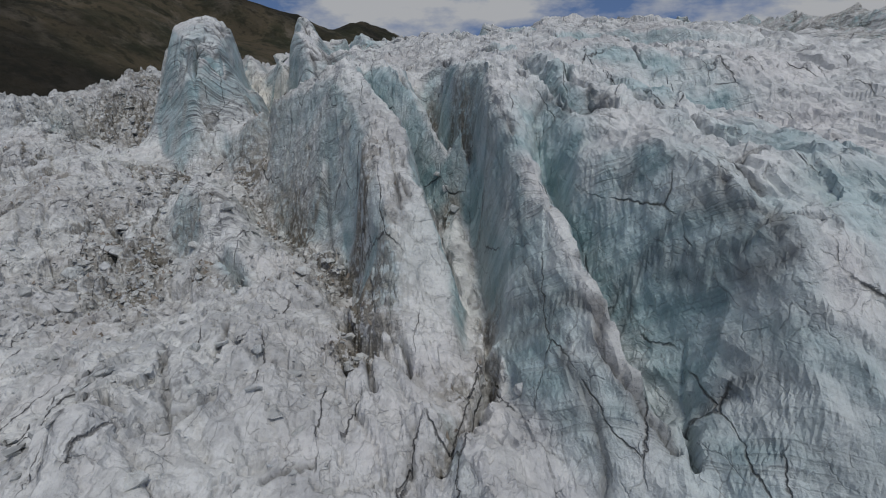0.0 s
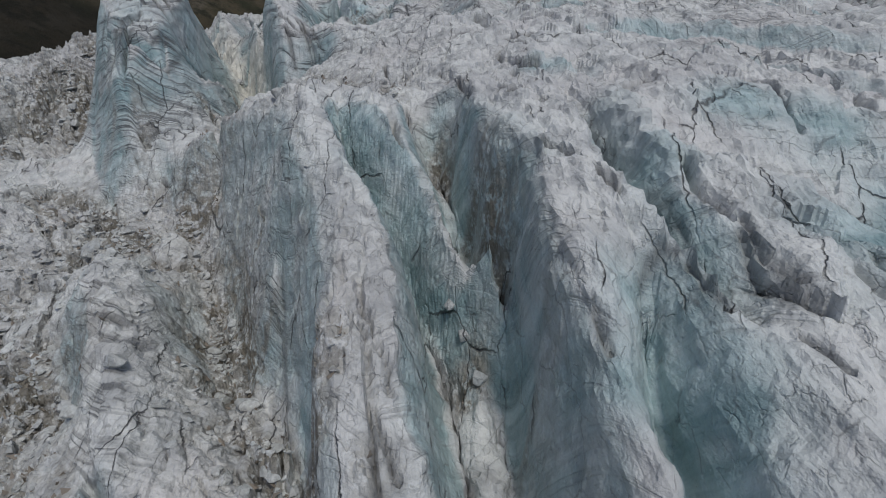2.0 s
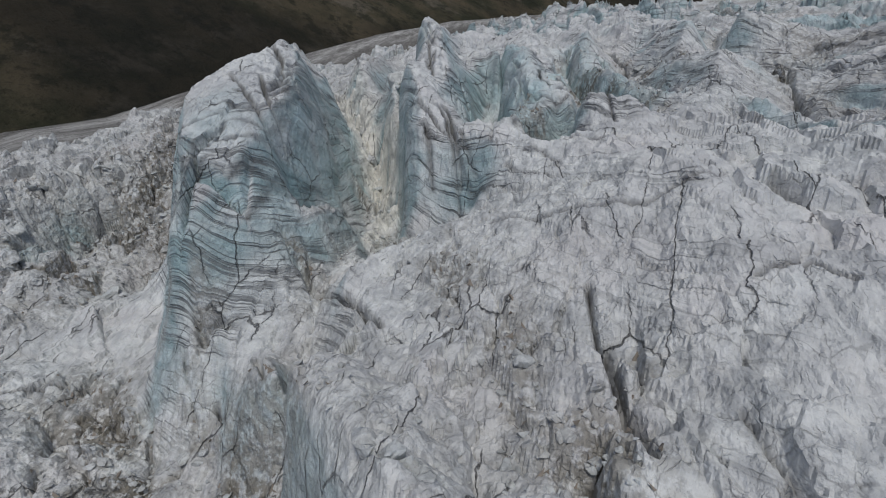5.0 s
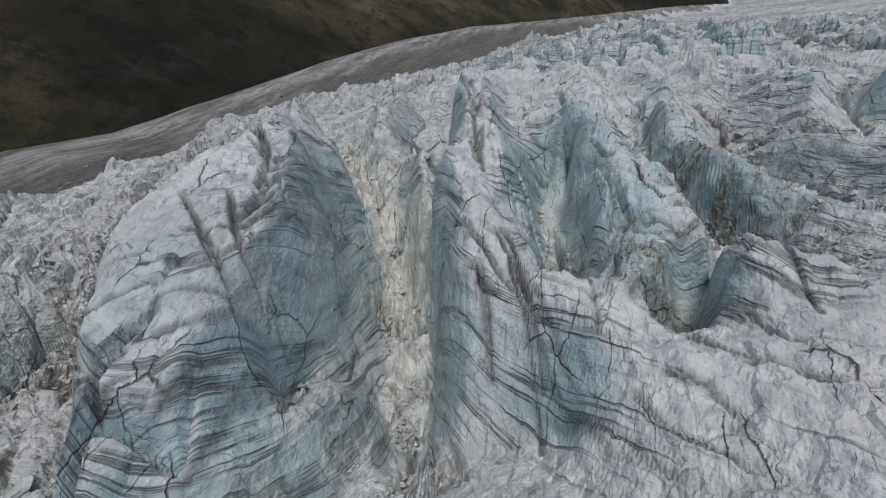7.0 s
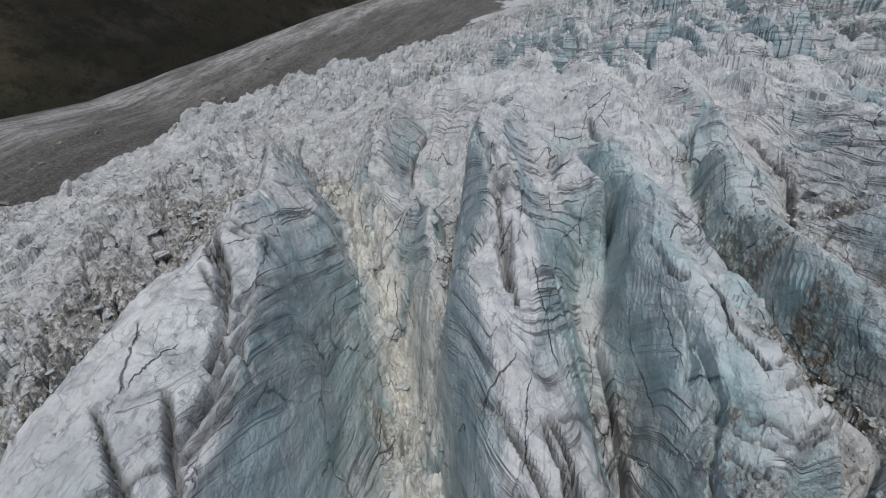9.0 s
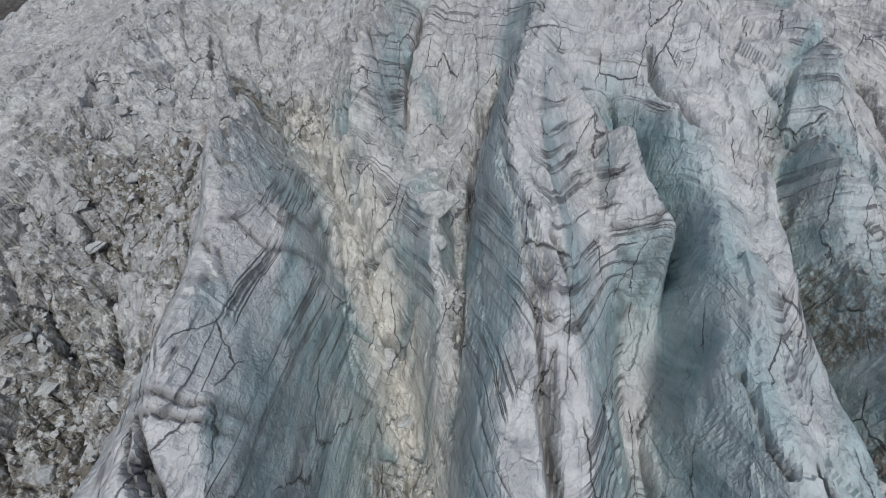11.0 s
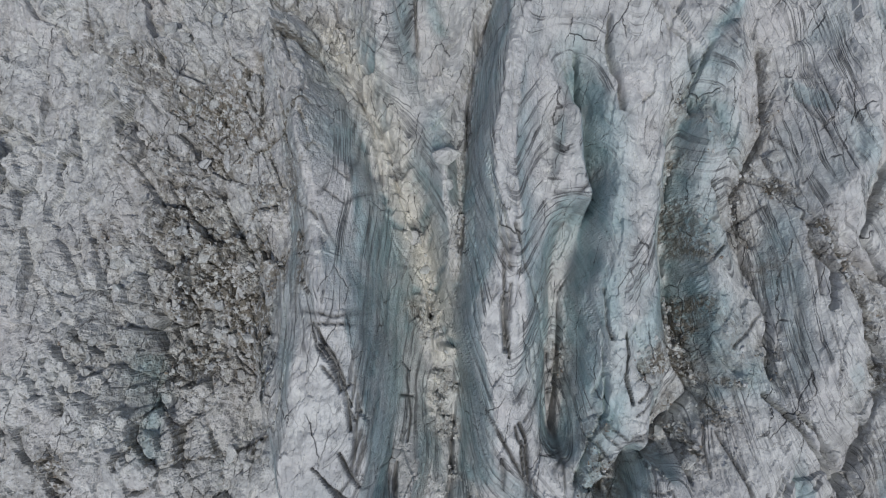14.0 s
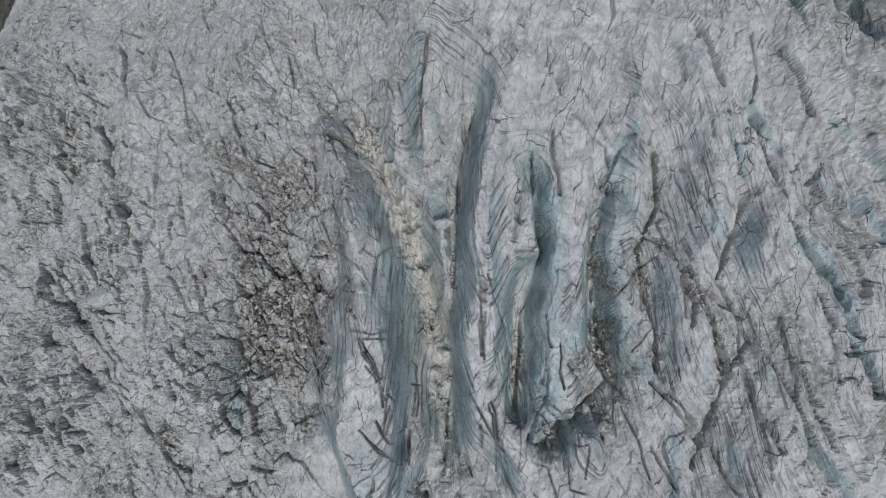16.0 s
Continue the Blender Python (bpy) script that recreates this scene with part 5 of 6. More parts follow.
def softened(grid):
    """The same heights without bends of less than about two metres."""
    for stride in (1, 2, 3, 4, 4):
        for axis_ in (0, 1):
            grid = (grid + np.roll(grid, stride, axis_) + np.roll(grid, -stride, axis_)) / 3
    return grid


def sample(grid, x0, y0, cell, x, y):
    fx = np.clip((x - x0) / cell, 0, grid.shape[1] - 1.001)
    fy = np.clip((y - y0) / cell, 0, grid.shape[0] - 1.001)
    i, j = fx.astype(int), fy.astype(int)
    u, v = fx - i, fy - j
    return (grid[j, i] * (1 - u) + grid[j, i + 1] * u) * (1 - v) + (grid[j + 1, i] * (1 - u) + grid[j + 1, i + 1] * u) * v


xs = axis((-3800, -600, 260, 40), (-600, -120, 40, 1.0), (-120, -92, 1.0, 0.3), (-92, -60, 0.27, 0.22), (-60, -34, 0.2, 0.15), (-34, 30, 0.115, 0.115), (30, 50, 0.14, 0.6), (50, 200, 0.6, 6), (200, 3800, 6, 300))
ys = axis((-1500, -60, 150, 8), (-60, 8, 8, 0.3), (8, 50, 0.12, 0.14), (50, 64, 0.18, 0.18), (64, 125, 0.17, 0.17), (125, 165, 0.22, 0.45), (165, 420, 0.45, 4), (420, 1600, 4, 28), (1600, 4600, 28, 220))


def lean(y):
    """The sheet's columns lean with the flow."""
    return -0.2 * np.clip(y - 15, 0, 125)


X, Y = (q.astype(np.float32) for q in np.meshgrid(xs, ys))
X = X + lean(Y)
NEAR = step(X, -128, -90) * (1 - step(X, 32, 46)) * (1 - step(Y, 146, 164)) * step(Y, -6, 3)
skin = solve_lie()

# crests wander a little in plan
loose = 0.25 + 0.3 * step(Y, 52, 62) * step(X + 0.42 * (Y - 65), -24, -18)
wx = loose * 0.5 * rough2(X / 3.6, Y / 6.5, 2, 11, 0.35)
wy = loose * 0.5 * rough2(X / 3.6, Y / 3.6, 2, 12, 0.35)
H_near = sample(*skin, X + wx, Y + wy)
top = sample(spread(skin[0], 9, np.maximum), *skin[1:], X + wx, Y + wy)
floor_ = sample(spread(skin[0], 9, np.minimum), *skin[1:], X + wx, Y + wy)
part_up = np.clip((H_near - floor_) / np.maximum(top - floor_, 0.5), 0, 1)
boxy = 0.55 * step(top - floor_, 3.0, 6.0) * (0.25 + 0.75 * step(X, -35, -30)) * (1 - 0.85 * step(X + 0.17 * (Y - 30), 5.6, 7.2) * (1 - step(Y, 45, 55)))
H_near = H_near + boxy * (top - floor_) * (step(part_up, 0.2, 0.74) - part_up)
del top, floor_, part_up


def along(turn):
    """Coordinates across and along a flow that leads down the glacier, turned so far to the right."""
    t = radians(turn)
    return X * math.cos(t) + Y * math.sin(t), -X * math.sin(t) + Y * math.cos(t)


# spires of the tower at the great fin's foot
spire = 0.8 * np.exp(-(((X + 31.5) / 4.5) ** 2) - ((Y - 70.5) / 3.2) ** 2) * step(H_near, 21, 25)
t_edge, _, _, t_rand = cells2((X + 0.25 * Y + wx) / 2.6, (Y + wy) / 4.0, 121)
H_near = H_near + spire * (4.2 * (t_rand[0] - 0.6) - 2.6 * np.exp(-((t_edge / 0.12) ** 2)) + 3.2 * (ridged2((X + 0.2 * Y) / 2.6, Y / 11, 2, 122) - 0.75))


# far ice: long ribs cut by clefts
rx_, ry_ = along(26)
rib = 1 - np.abs(rough2(rx_ / 11, ry_ / 34, 3, 31, 0.55))
far_amp = step(Y, 60, 160) * (1 - 0.75 * step(Y, 260, 600))
H_far = base(X, Y) + far_amp * (0.35 + 0.65 * step(X, -70, -20)) * (5.5 * (rib - 0.72) + 0.9 * blocks(rx_, ry_ * 0.5, 7.0, 33)) + 0.4 * blocks(X, Y, 3.0, 34) * (far_amp + 0.3)
low, U = lowland(X, Y)
edge_x = np.interp(Y, (-300, 60, 150, 260, 500, 900, 1300), (-115, -112, -108, -86, -90, -20, 200)) + 5 * rough2(Y / 40, Y * 0, 3, 41)
ice_part = step(X - edge_x, -55, 12)
low_rough = 0.9 * rough2(X / 25, Y / 60, 4, 43) * step(U, -30, 20) + step(-U, 60, 300) * 26 * rough2(X / 170, Y / 170, 5, 44)
H_out = H_far * ice_part + (low + low_rough) * (1 - ice_part)
H0 = H_near * NEAR + H_out * (1 - NEAR)

# steepness in the large
gy, gx = np.gradient(H0, ys, xs)
gy = gy - gx * np.gradient(lean(ys), ys)[:, None].astype(np.float32)
slope = np.hypot(gx, gy)
on_ice = step(ice_part, 0.35, 0.8)
rubble = step(-X - 4 * rough2(X / 9, Y / 9, 2, 51), 41, 46) * step(Y, 40, 60) * on_ice
rubble = np.maximum(rubble, step(-X + 0.45 * (40 - Y) - 3 * value2(X / 6, Y / 6, 52), 6, 11) * (1 - step(Y, 60, 68)) * (0.28 + 0.55 * step(Y, 27, 38)))


def window(line, margin):
    """The part of the sheet round a line."""
    x, y = [p[0] for p in line], [p[1] for p in line]
    x = [a - float(lean(b)) for a, b in zip(x, y)]
    margin_x = margin * 1.3
    i0, i1 = np.searchsorted(xs, (min(x) - margin_x, max(x) + margin_x))
    j0, j1 = np.searchsorted(ys, (min(y) - margin, max(y) + margin))
    return np.s_[j0:j1, i0:i1]


def bands_of(strokes):
    """The strength of wide soft bands along lines."""
    total = np.zeros_like(X)
    for line, amount, wide in strokes:
        w = window(line, 2.5 * wide)
        total[w] = np.maximum(total[w], amount * np.exp(-((away(X[w] + 0.7 * wx[w], Y[w] + 0.7 * wy[w], line) / wide) ** 2)))
    return total


grit = bands_of(GRITTY)
rubble = np.maximum(rubble, 0.55 * np.exp(-((away(X, Y, ((-20, 62), (-12, 57), (-5, 58), (-12, 72))) / 5.0) ** 2)))
grit = grit * step(rough2(X / 2.2, Y / 2.2, 3, 53), -0.7, 0.5)
rubble = np.maximum(rubble, np.minimum(1, grit * 1.1))
grit = np.maximum(grit, 0.55 * on_ice * step(X, 4, 14) * step(Y, 80, 95) * step(rough2((X * 0.77 + Y * 0.64) / 3.5, (Y * 0.77 - X * 0.64) / 14, 3, 57), -0.4, 0.7))
foot = np.exp(-(((X + 50) / 8) ** 2)) * step(Y, 66, 78) * (1 - step(Y, 112, 124))
wedge = np.exp(-((away(X, Y, ((-14, 34), (-18, 41.5), (-21.5, 47), (-22.5, 49))) / 3.0) ** 2))
rubble = rubble * (1 - 0.9 * wedge)
dirt = np.clip(grit + rubble * (0.3 + 0.55 * foot + 0.3 * (1 - step(Y, 58, 66))) * step(rough2(X / 7, Y / 7, 3, 54), -0.3, 0.9), 0, 1)
dirt = np.maximum(dirt, on_ice * step(Y, 170, 330) * 0.9 * step(value2((X * 0.9 + Y * 0.44) / 9, (Y * 0.9 - X * 0.44) / 90, 56), -0.3, 0.6))
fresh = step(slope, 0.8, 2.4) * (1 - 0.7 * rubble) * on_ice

# broken blocks
c, q = along(38)
slab_edge = cells2((c + wx) / 3.0, (q + wy) * 0.6 / 3.0, 61)[0]
dirt = np.maximum(dirt, (0.2 + 0.7 * step(X, -62, -54)) * rubble * np.exp(-((slab_edge / 0.10) ** 2)) * step(value2(X / 5, Y / 5, 55), -0.6, 0.3))
small = 0.35 + 0.65 * step(dirt, 0.1, 0.6)
chunk = blocks(c + wx, (q + wy) * 0.6, 3.0, 61, 0.9, 0.12 + 0.1 * step(X, -66, -56)) * 0.75 + blocks(c + 0.5 * wx, q * 0.75, 1.5, 62, 1.2, 0.26) * (0.45 + 0.45 * small) + blocks(X + 0.3 * wx, Y + 0.3 * wy, 0.65, 63, 1.2, 0.25) * (0.2 + 0.45 * small)
H = H0 + on_ice * rubble * chunk * (1 + 0.3 * step(-X, 38, 46)) * (1 - 0.6 * step(Y, 112, 140)) * (0.4 + 0.6 * step(rough2(X / 8, Y / 10, 2, 58), -0.5, 0.5))

# terraces with walls that face down the glacier, and hummocks, where no edge line runs
coarse_x, coarse_y = np.meshgrid(np.arange(-130, 47, 1.0), np.arange(-8, 167, 1.0))
reach_ = np.min([away(coarse_x, coarse_y, line) for line in LINES], axis=0)
free = step(sample(reach_, -130.0, -8.0, 1.0, X, Y), 0.8, 3.6) * on_ice * (1 - rubble)
c, q = along(40)
s_ = c / 8.5 + 0.55 * rough2(c / 16, q / 26, 2, 111)
f_ = s_ - np.floor(s_)
saw = np.where(f_ < 0.14, step(f_, 0, 0.14), 1 - (f_ - 0.14) / 0.86) - 0.5
right = step(X + 0.35 * (Y - 90), -6, 6) * step(Y, 38, 60) * step(150 - Y, 0, 20) * step(34 - X, 0, 8)
terrace = right * free * saw * 1.7 * (0.45 + 0.55 * value2(c / 12, q / 9, 113))
hummock = free * (0.32 * rough2(X / 4.2, Y / 4.2, 3, 115, 0.55) + 0.35 * blocks(c, q * 0.6, 3.6, 117, 1.2, 0.10)) * step(Y, 40, 55)
terrace = terrace + right * free * 1.6 * (ridged2(c / 4.2, q / 30, 2, 118) - 0.72)
c, q = along(20)
terrace = terrace + free * step(Y, 112, 126) * (1 - step(Y, 150, 162)) * step(X, -60, -48) * 2.6 * (ridged2(c / 5.0, q / 34, 2, 119) - 0.72)
H = H + terrace
gy2, gx2 = np.gradient(H0 + terrace, ys, xs)
steepest = np.maximum(slope, np.hypot(gx2, gy2 - gx2 * np.gradient(lean(ys), ys)[:, None].astype(np.float32)))
H = H + hummock / (1 + 3 * slope * slope)
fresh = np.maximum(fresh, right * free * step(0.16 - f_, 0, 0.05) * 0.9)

# blades, grooves and cracks that run with the flow
calm = on_ice * (1 - rubble)
swing = step(X - 0.25 * (100 - Y), -9, 3) * step(Y, 60, 85)
swing = np.maximum(swing, step(-X, 46, 56))
detail, groove = 0.0, 0.0
for turn, part_ in ((14, 1 - swing), (42, swing)):
    c, q = along(turn)
    c = c + 0.5 * wx
    blade = 0.9 * (ridged2(c / 3.4, q / 20, 2, 91) - 0.72) + 0.36 * (ridged2(c / 1.4, q / 8, 2, 93) - 0.72) + 0.1 * (ridged2(c / 0.5, q / 3, 2, 95) - 0.72)
    cracks = np.exp(-((value2(c / 3.3, q / 26, 97) / 0.035) ** 2)) * step(value2(c / 9, q / 15, 98), -0.1, 0.5)
    cracks = np.maximum(cracks, 0.6 * np.exp(-((value2(c / 12 + 7, q / 4.5, 99) / 0.02) ** 2)) * step(value2(c / 8, q / 8, 100), 0.35, 0.8))
    detail, groove = detail + part_ * blade, groove + part_ * cracks
calm_up = calm / (1 + steepest * steepest)
H = H + calm_up * (0.55 * detail - 0.3 * groove + 0.26 * blocks(X + wx, (Y + wy) * 0.5, 1.7, 65, 1.2, 0.05) + 0.22 * blocks(X, Y * 0.7, 0.75, 67, 1.2, 0.05))

def on_sheet(x, y):
    """The sheet's height in the large at places in plan."""
    u = x - lean(y)
    j = np.clip(np.searchsorted(ys, y) - 1, 0, len(ys) - 2)
    i = np.clip(np.searchsorted(xs, u) - 1, 0, len(xs) - 2)
    b = np.clip((y - ys[j]) / (ys[j + 1] - ys[j]), 0, 1)
    a = np.clip((u - xs[i]) / (xs[i + 1] - xs[i]), 0, 1)
    return (H0[j, i] * (1 - a) + H0[j, i + 1] * a) * (1 - b) + (H0[j + 1, i] * (1 - a) + H0[j + 1, i + 1] * a) * b


# open cracks
slit_cut = np.zeros_like(X)
slit_deep = np.zeros_like(X)
seams = np.zeros_like(X)
for line, wide, deep in SLITS:
    w = window(line, 1.5 + wide)
    best = np.full(X[w].shape, 9.0, np.float32)
    xw, yw, zw = X[w] + 0.15 * wx[w], Y[w] + 0.15 * wy[w], H0[w]
    for (ax, ay, _), (bx, by, _) in zip(line, line[1:]):
        dx, dy = bx - ax, by - ay
        t = np.clip(((xw - ax) * dx + (yw - ay) * dy) / (dx * dx + dy * dy + 1e-6), 0, 1)
        qx, qy = ax + t * dx, ay + t * dy
        flat_ = (xw - qx) ** 2 + (yw - qy) ** 2
        by_it = flat_ < (1.0 + wide) ** 2
        best[by_it] = np.minimum(best[by_it], np.sqrt(flat_[by_it] + (0.8 * (zw[by_it] - on_sheet(qx[by_it], qy[by_it]))) ** 2))
    half = np.maximum(0.5 * wide * (0.75 + 0.5 * value2(xw / 1.7, yw / 1.7, 101)), 0.11)
    cut = np.exp(-((best / (0.85 * half)) ** 2))
    deep_ = min(0.45 * deep if deep < 1.4 else deep, 0.4 + 1.9 * wide)
    slit_cut[w] = np.maximum(slit_cut[w], cut)
    slit_deep[w] = np.maximum(slit_deep[w], cut * deep_)
    if wide < 0.45:
        line_ = np.exp(-((best / np.maximum(0.5 * wide, np.minimum(0.07 + 0.12 * slope[w], 0.36))) ** 2)) / (1 + 0.12 * slope[w]) * step(value2(xw / 3.5, yw / 3.5, 102), -0.9, 0.0)
        seams[w] = np.maximum(seams[w], line_)

# relief along the surface's own normal
inv = 1 / np.sqrt(1 + gx * gx + gy * gy)
nx_, ny_, nz_ = -gx * inv, -gy * inv, inv
warp = rough3(X / 22, Y / 22, H0 / 22, 2, 71)
layer = value3(X / 30, Y / 30, (H0 + 2.0 * warp) / 1.1, 72)
c, q = along(18)
lumps = 0.16 * rough3(c / 2.2, q / 5.0, H / 4.0, 2, 74) + 0.06 * (1 - 2 * np.abs(value3(c / 0.9, q / 2.0, H / 1.6, 76)))
lumps = lumps + 0.05 * (1 - 2 * np.abs(value3(c / 0.36, q / 0.7, H / 0.6, 77)))
push = on_ice * (lumps * (1 - 0.3 * rubble) * (1 + 0.8 * (1 - step(Y, 46, 56))) * (1.25 - 0.7 * step(slope, 0.7, 1.6)) + 0.10 * layer * step(slope, 0.5, 1.4) * (1 - rubble) * step(Y, 50, 66))
push = push * np.minimum(1, 140 / np.maximum(1, np.hypot(X + 20, Y - 60)))
steep_near = step(slope, 0.6, 1.5) * (1 - step(Y, 50, 62))
push = push + on_ice * steep_near * 0.13 * value3(c / 0.5, q / 0.8, H / 0.9, 78) / (1 + 0.04 * slope * slope)
c, q = along(18)
for size, amp, salt in ((2.3, 0.24, 131), (0.85, 0.15, 132)):
    _, cx, cy, _ = cells2((c + 0.45 * H0 + 0.3 * wx) / size, (q * 0.6 + 0.4 * H0) / size, salt)
    cup = (np.minimum(cx * cx + cy * cy, 0.55) - 0.18) / (1 + 0.06 * slope * slope) * (1 + 0.9 * (1 - step(Y, 46, 56)))
    push = push + on_ice * amp * cup * (1.0 + 0.6 * value2(X / 6, Y / 6, salt + 3)) * np.minimum(1, 110 / np.maximum(1, np.hypot(X + 20, Y - 60)))
level = inv * inv
H = H - slit_deep * level
push = push - 0.08 * np.minimum(slit_deep, 1.2) * (1 - level)
# grit in the open cracks, its brown also standing in for their shade
dirt = np.maximum(dirt, 0.28 * slit_cut * level)
pale = bands_of(CREAM) * step(rough2(X / 1.1, Y / 1.1, 2, 103), -0.9, 0.2)
dirt = dirt * (1 - 0.85 * pale)
H = H + pale * (1.6 + 0.5 * blocks(X, Y, 1.5, 66, 1.1, 0.25))
banded = np.exp(-((away(X, Y, ((-9.5, 43.5), (-13, 52), (-17, 58))) / 2.6) ** 2))
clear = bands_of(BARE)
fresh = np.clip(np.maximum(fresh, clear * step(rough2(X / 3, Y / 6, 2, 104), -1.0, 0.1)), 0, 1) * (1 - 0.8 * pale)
bands = np.maximum(step(slope, 0.25, 0.85), np.maximum(np.maximum(0.55 * right, wedge), 0.2 * step(Y, 108, 130) * step(X, -60, -40))) * (1 - rubble) * (1 - 0.9 * pale) * on_ice * np.maximum(0.35 + 0.65 * step(Y, 46, 60), np.maximum(banded, wedge)) * (1 - 0.75 * step(clear, 0.55, 1.0)) * (1 - 0.35 * step(slope, 2.0, 4.0))
strata = 0.25 * H0 + 0.75 * (sample(softened(skin[0]), *skin[1:], X, Y) * NEAR + H_out * (1 - NEAR))
strata = strata + 0.05 * X + 0.36 * Y + 1.2 * rough2(X / 38, Y / 38, 2, 140) + right * (0.75 * X + 0.1 * (Y - 105))  # the layers dip up the glacier
VX, VY, VZ = X + nx_ * push, Y + ny_ * push, H + nz_ * push

# who owns which piece of the sheet
owner = np.zeros(X.shape, dtype=int)
nearest = np.ones(X.shape)
inside = (X > -100) & (X < 34) & (Y > 8) & (Y < 156)
for k, (label, reach, lines) in enumerate(SERACS, 1):
    d = np.full(X.shape, 9.0)
    xi, yi = X[inside], Y[inside]
    d[inside] = np.min([away(xi, yi, line) for line in lines], axis=0) / reach
    d = d + 0.12 * value2(X / 1.3, Y / 1.3, 81)
    won = d < nearest
    owner[won], nearest[won] = k, d[won]
DEBRIS, SLOPES = len(SERACS) + 1, len(SERACS) + 2
owner[(ice_part + 0.25 * value2(X / 9, Y / 9, 82) < 0.42) & (owner == 0)] = DEBRIS
owner[(U < -22 + 14 * value2(X / 40, Y / 40, 83)) & (ice_part < 0.3)] = SLOPES



def pieces(mask):
    """Numbers the connected pieces of a mask; 0 outside."""
    js, is_ = np.nonzero(mask)
    w = np.s_[js.min():js.max() + 1, is_.min():is_.max() + 1]
    m = np.pad(mask[w], 1)
    mark = np.where(m, np.arange(1, m.size + 1).reshape(m.shape), 0)
    while True:
        old = mark.copy()
        for ax, way in ((0, 1), (0, -1), (1, 1), (1, -1)):
            for _ in range(6):
                mark = np.where(m, np.maximum(mark, np.roll(mark, way, ax)), 0)
        if (old == mark).all():
            break
    out = np.zeros(mask.shape, dtype=np.int64)
    out[w] = mark[1:-1, 1:-1]
    return out


PARTS = {}
for k in range(1, len(SERACS) + 1):
    core = nearest < 0.36
    for name, mask in (("crest", (owner == k) & core), ("flank", (owner == k) & ~core)):
        mark = pieces(mask)
        numbers, counts = np.unique(mark[mark > 0], return_counts=True)
        for number, count in zip(numbers, counts):
            if count < 700:
                owner[mark == number] = 0
            else:
                PARTS.setdefault(k, []).append((name, mark == number))

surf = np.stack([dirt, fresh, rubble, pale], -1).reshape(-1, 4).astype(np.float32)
strip = np.clip(step(U, 10, 45) * (1 - step(ice_part, 0.3, 0.6)), 0, 1)
surf[:, 0] = np.where(owner.ravel() == DEBRIS, strip.ravel(), surf[:, 0])
surf[:, 1] = np.where(owner.ravel() == DEBRIS, strip.ravel(), surf[:, 1])
surf[:, 2] = np.where(owner.ravel() == DEBRIS, strip.ravel(), surf[:, 2])
band_of = bands.ravel().astype(np.float32)
strata_of = strata.ravel().astype(np.float32)
seam_of = seams.ravel().astype(np.float32)
points = np.stack([VX, VY, VZ], -1).reshape(-1, 3).astype(np.float32)
rows_, cols_ = X.shape
index = np.arange(rows_ * cols_).reshape(rows_, cols_)
quads = np.stack([index[:-1, :-1], index[:-1, 1:], index[1:, 1:], index[1:, :-1]], -1).reshape(-1, 4)
quad_owner = owner[:-1, :-1].ravel()


def sheet(name, faces, material):
    """One object from some faces of the sheet."""
    used, local = np.unique(faces, return_inverse=True)
    me = bpy.data.meshes.new(name)
    me.vertices.add(len(used))
    me.vertices.foreach_set("co", points[used].ravel())
    me.loops.add(faces.size)
    me.loops.foreach_set("vertex_index", local.ravel().astype(np.int32))
    me.polygons.add(len(faces))
    me.polygons.foreach_set("loop_start", np.arange(0, faces.size, 4, dtype=np.int32))
    me.update(calc_edges=True)
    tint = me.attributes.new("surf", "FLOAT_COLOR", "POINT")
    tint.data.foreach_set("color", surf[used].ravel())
    band = me.attributes.new("bands", "FLOAT", "POINT")
    band.data.foreach_set("value", band_of[used])
    lay_ = me.attributes.new("strata", "FLOAT", "POINT")
    lay_.data.foreach_set("value", strata_of[used])
    seam = me.attributes.new("seams", "FLOAT", "POINT")
    seam.data.foreach_set("value", seam_of[used])
    me.polygons.foreach_set("use_smooth", np.zeros(len(faces), dtype=bool))
    me.materials.append(material)
    return new(name, me)


tagged(sheet("ground", quads[quad_owner == 0], ICE), "grey-white glacier ice, crevassed and gritty", "glacier", kind="structure")
tagged(sheet("moraine", quads[quad_owner == DEBRIS], MORAINE), "grey debris-covered moraine beside the glacier", "moraine", kind="structure")
tagged(sheet("mountain_slope", quads[quad_owner == SLOPES], SLOPE), "dark brown and green mountain side, cloud shadow painted in", "mountain", kind="structure")
for k, (label, reach, lines) in enumerate(SERACS, 1):
    whole = tagged(new("serac"), label, "serac", "seracs of the icefall")
    whole.location = (*lines[0][0][:2], lines[0][0][2] - 8)
    for name, pick in PARTS.get(k, ()):
        piece = sheet(name, quads[pick[:-1, :-1].ravel()], ICE)
        piece.parent = whole
        piece.matrix_parent_inverse = Matrix.Translation(whole.location).inverted()


# ---- loose ice and stone ----
def ground_at(x, y):
    """Index of the sheet's point nearest to a place in plan."""
    return int(np.clip(np.searchsorted(ys, y), 0, rows_ - 1)), int(np.clip(np.searchsorted(xs, x - float(lean(y))), 0, cols_ - 1))


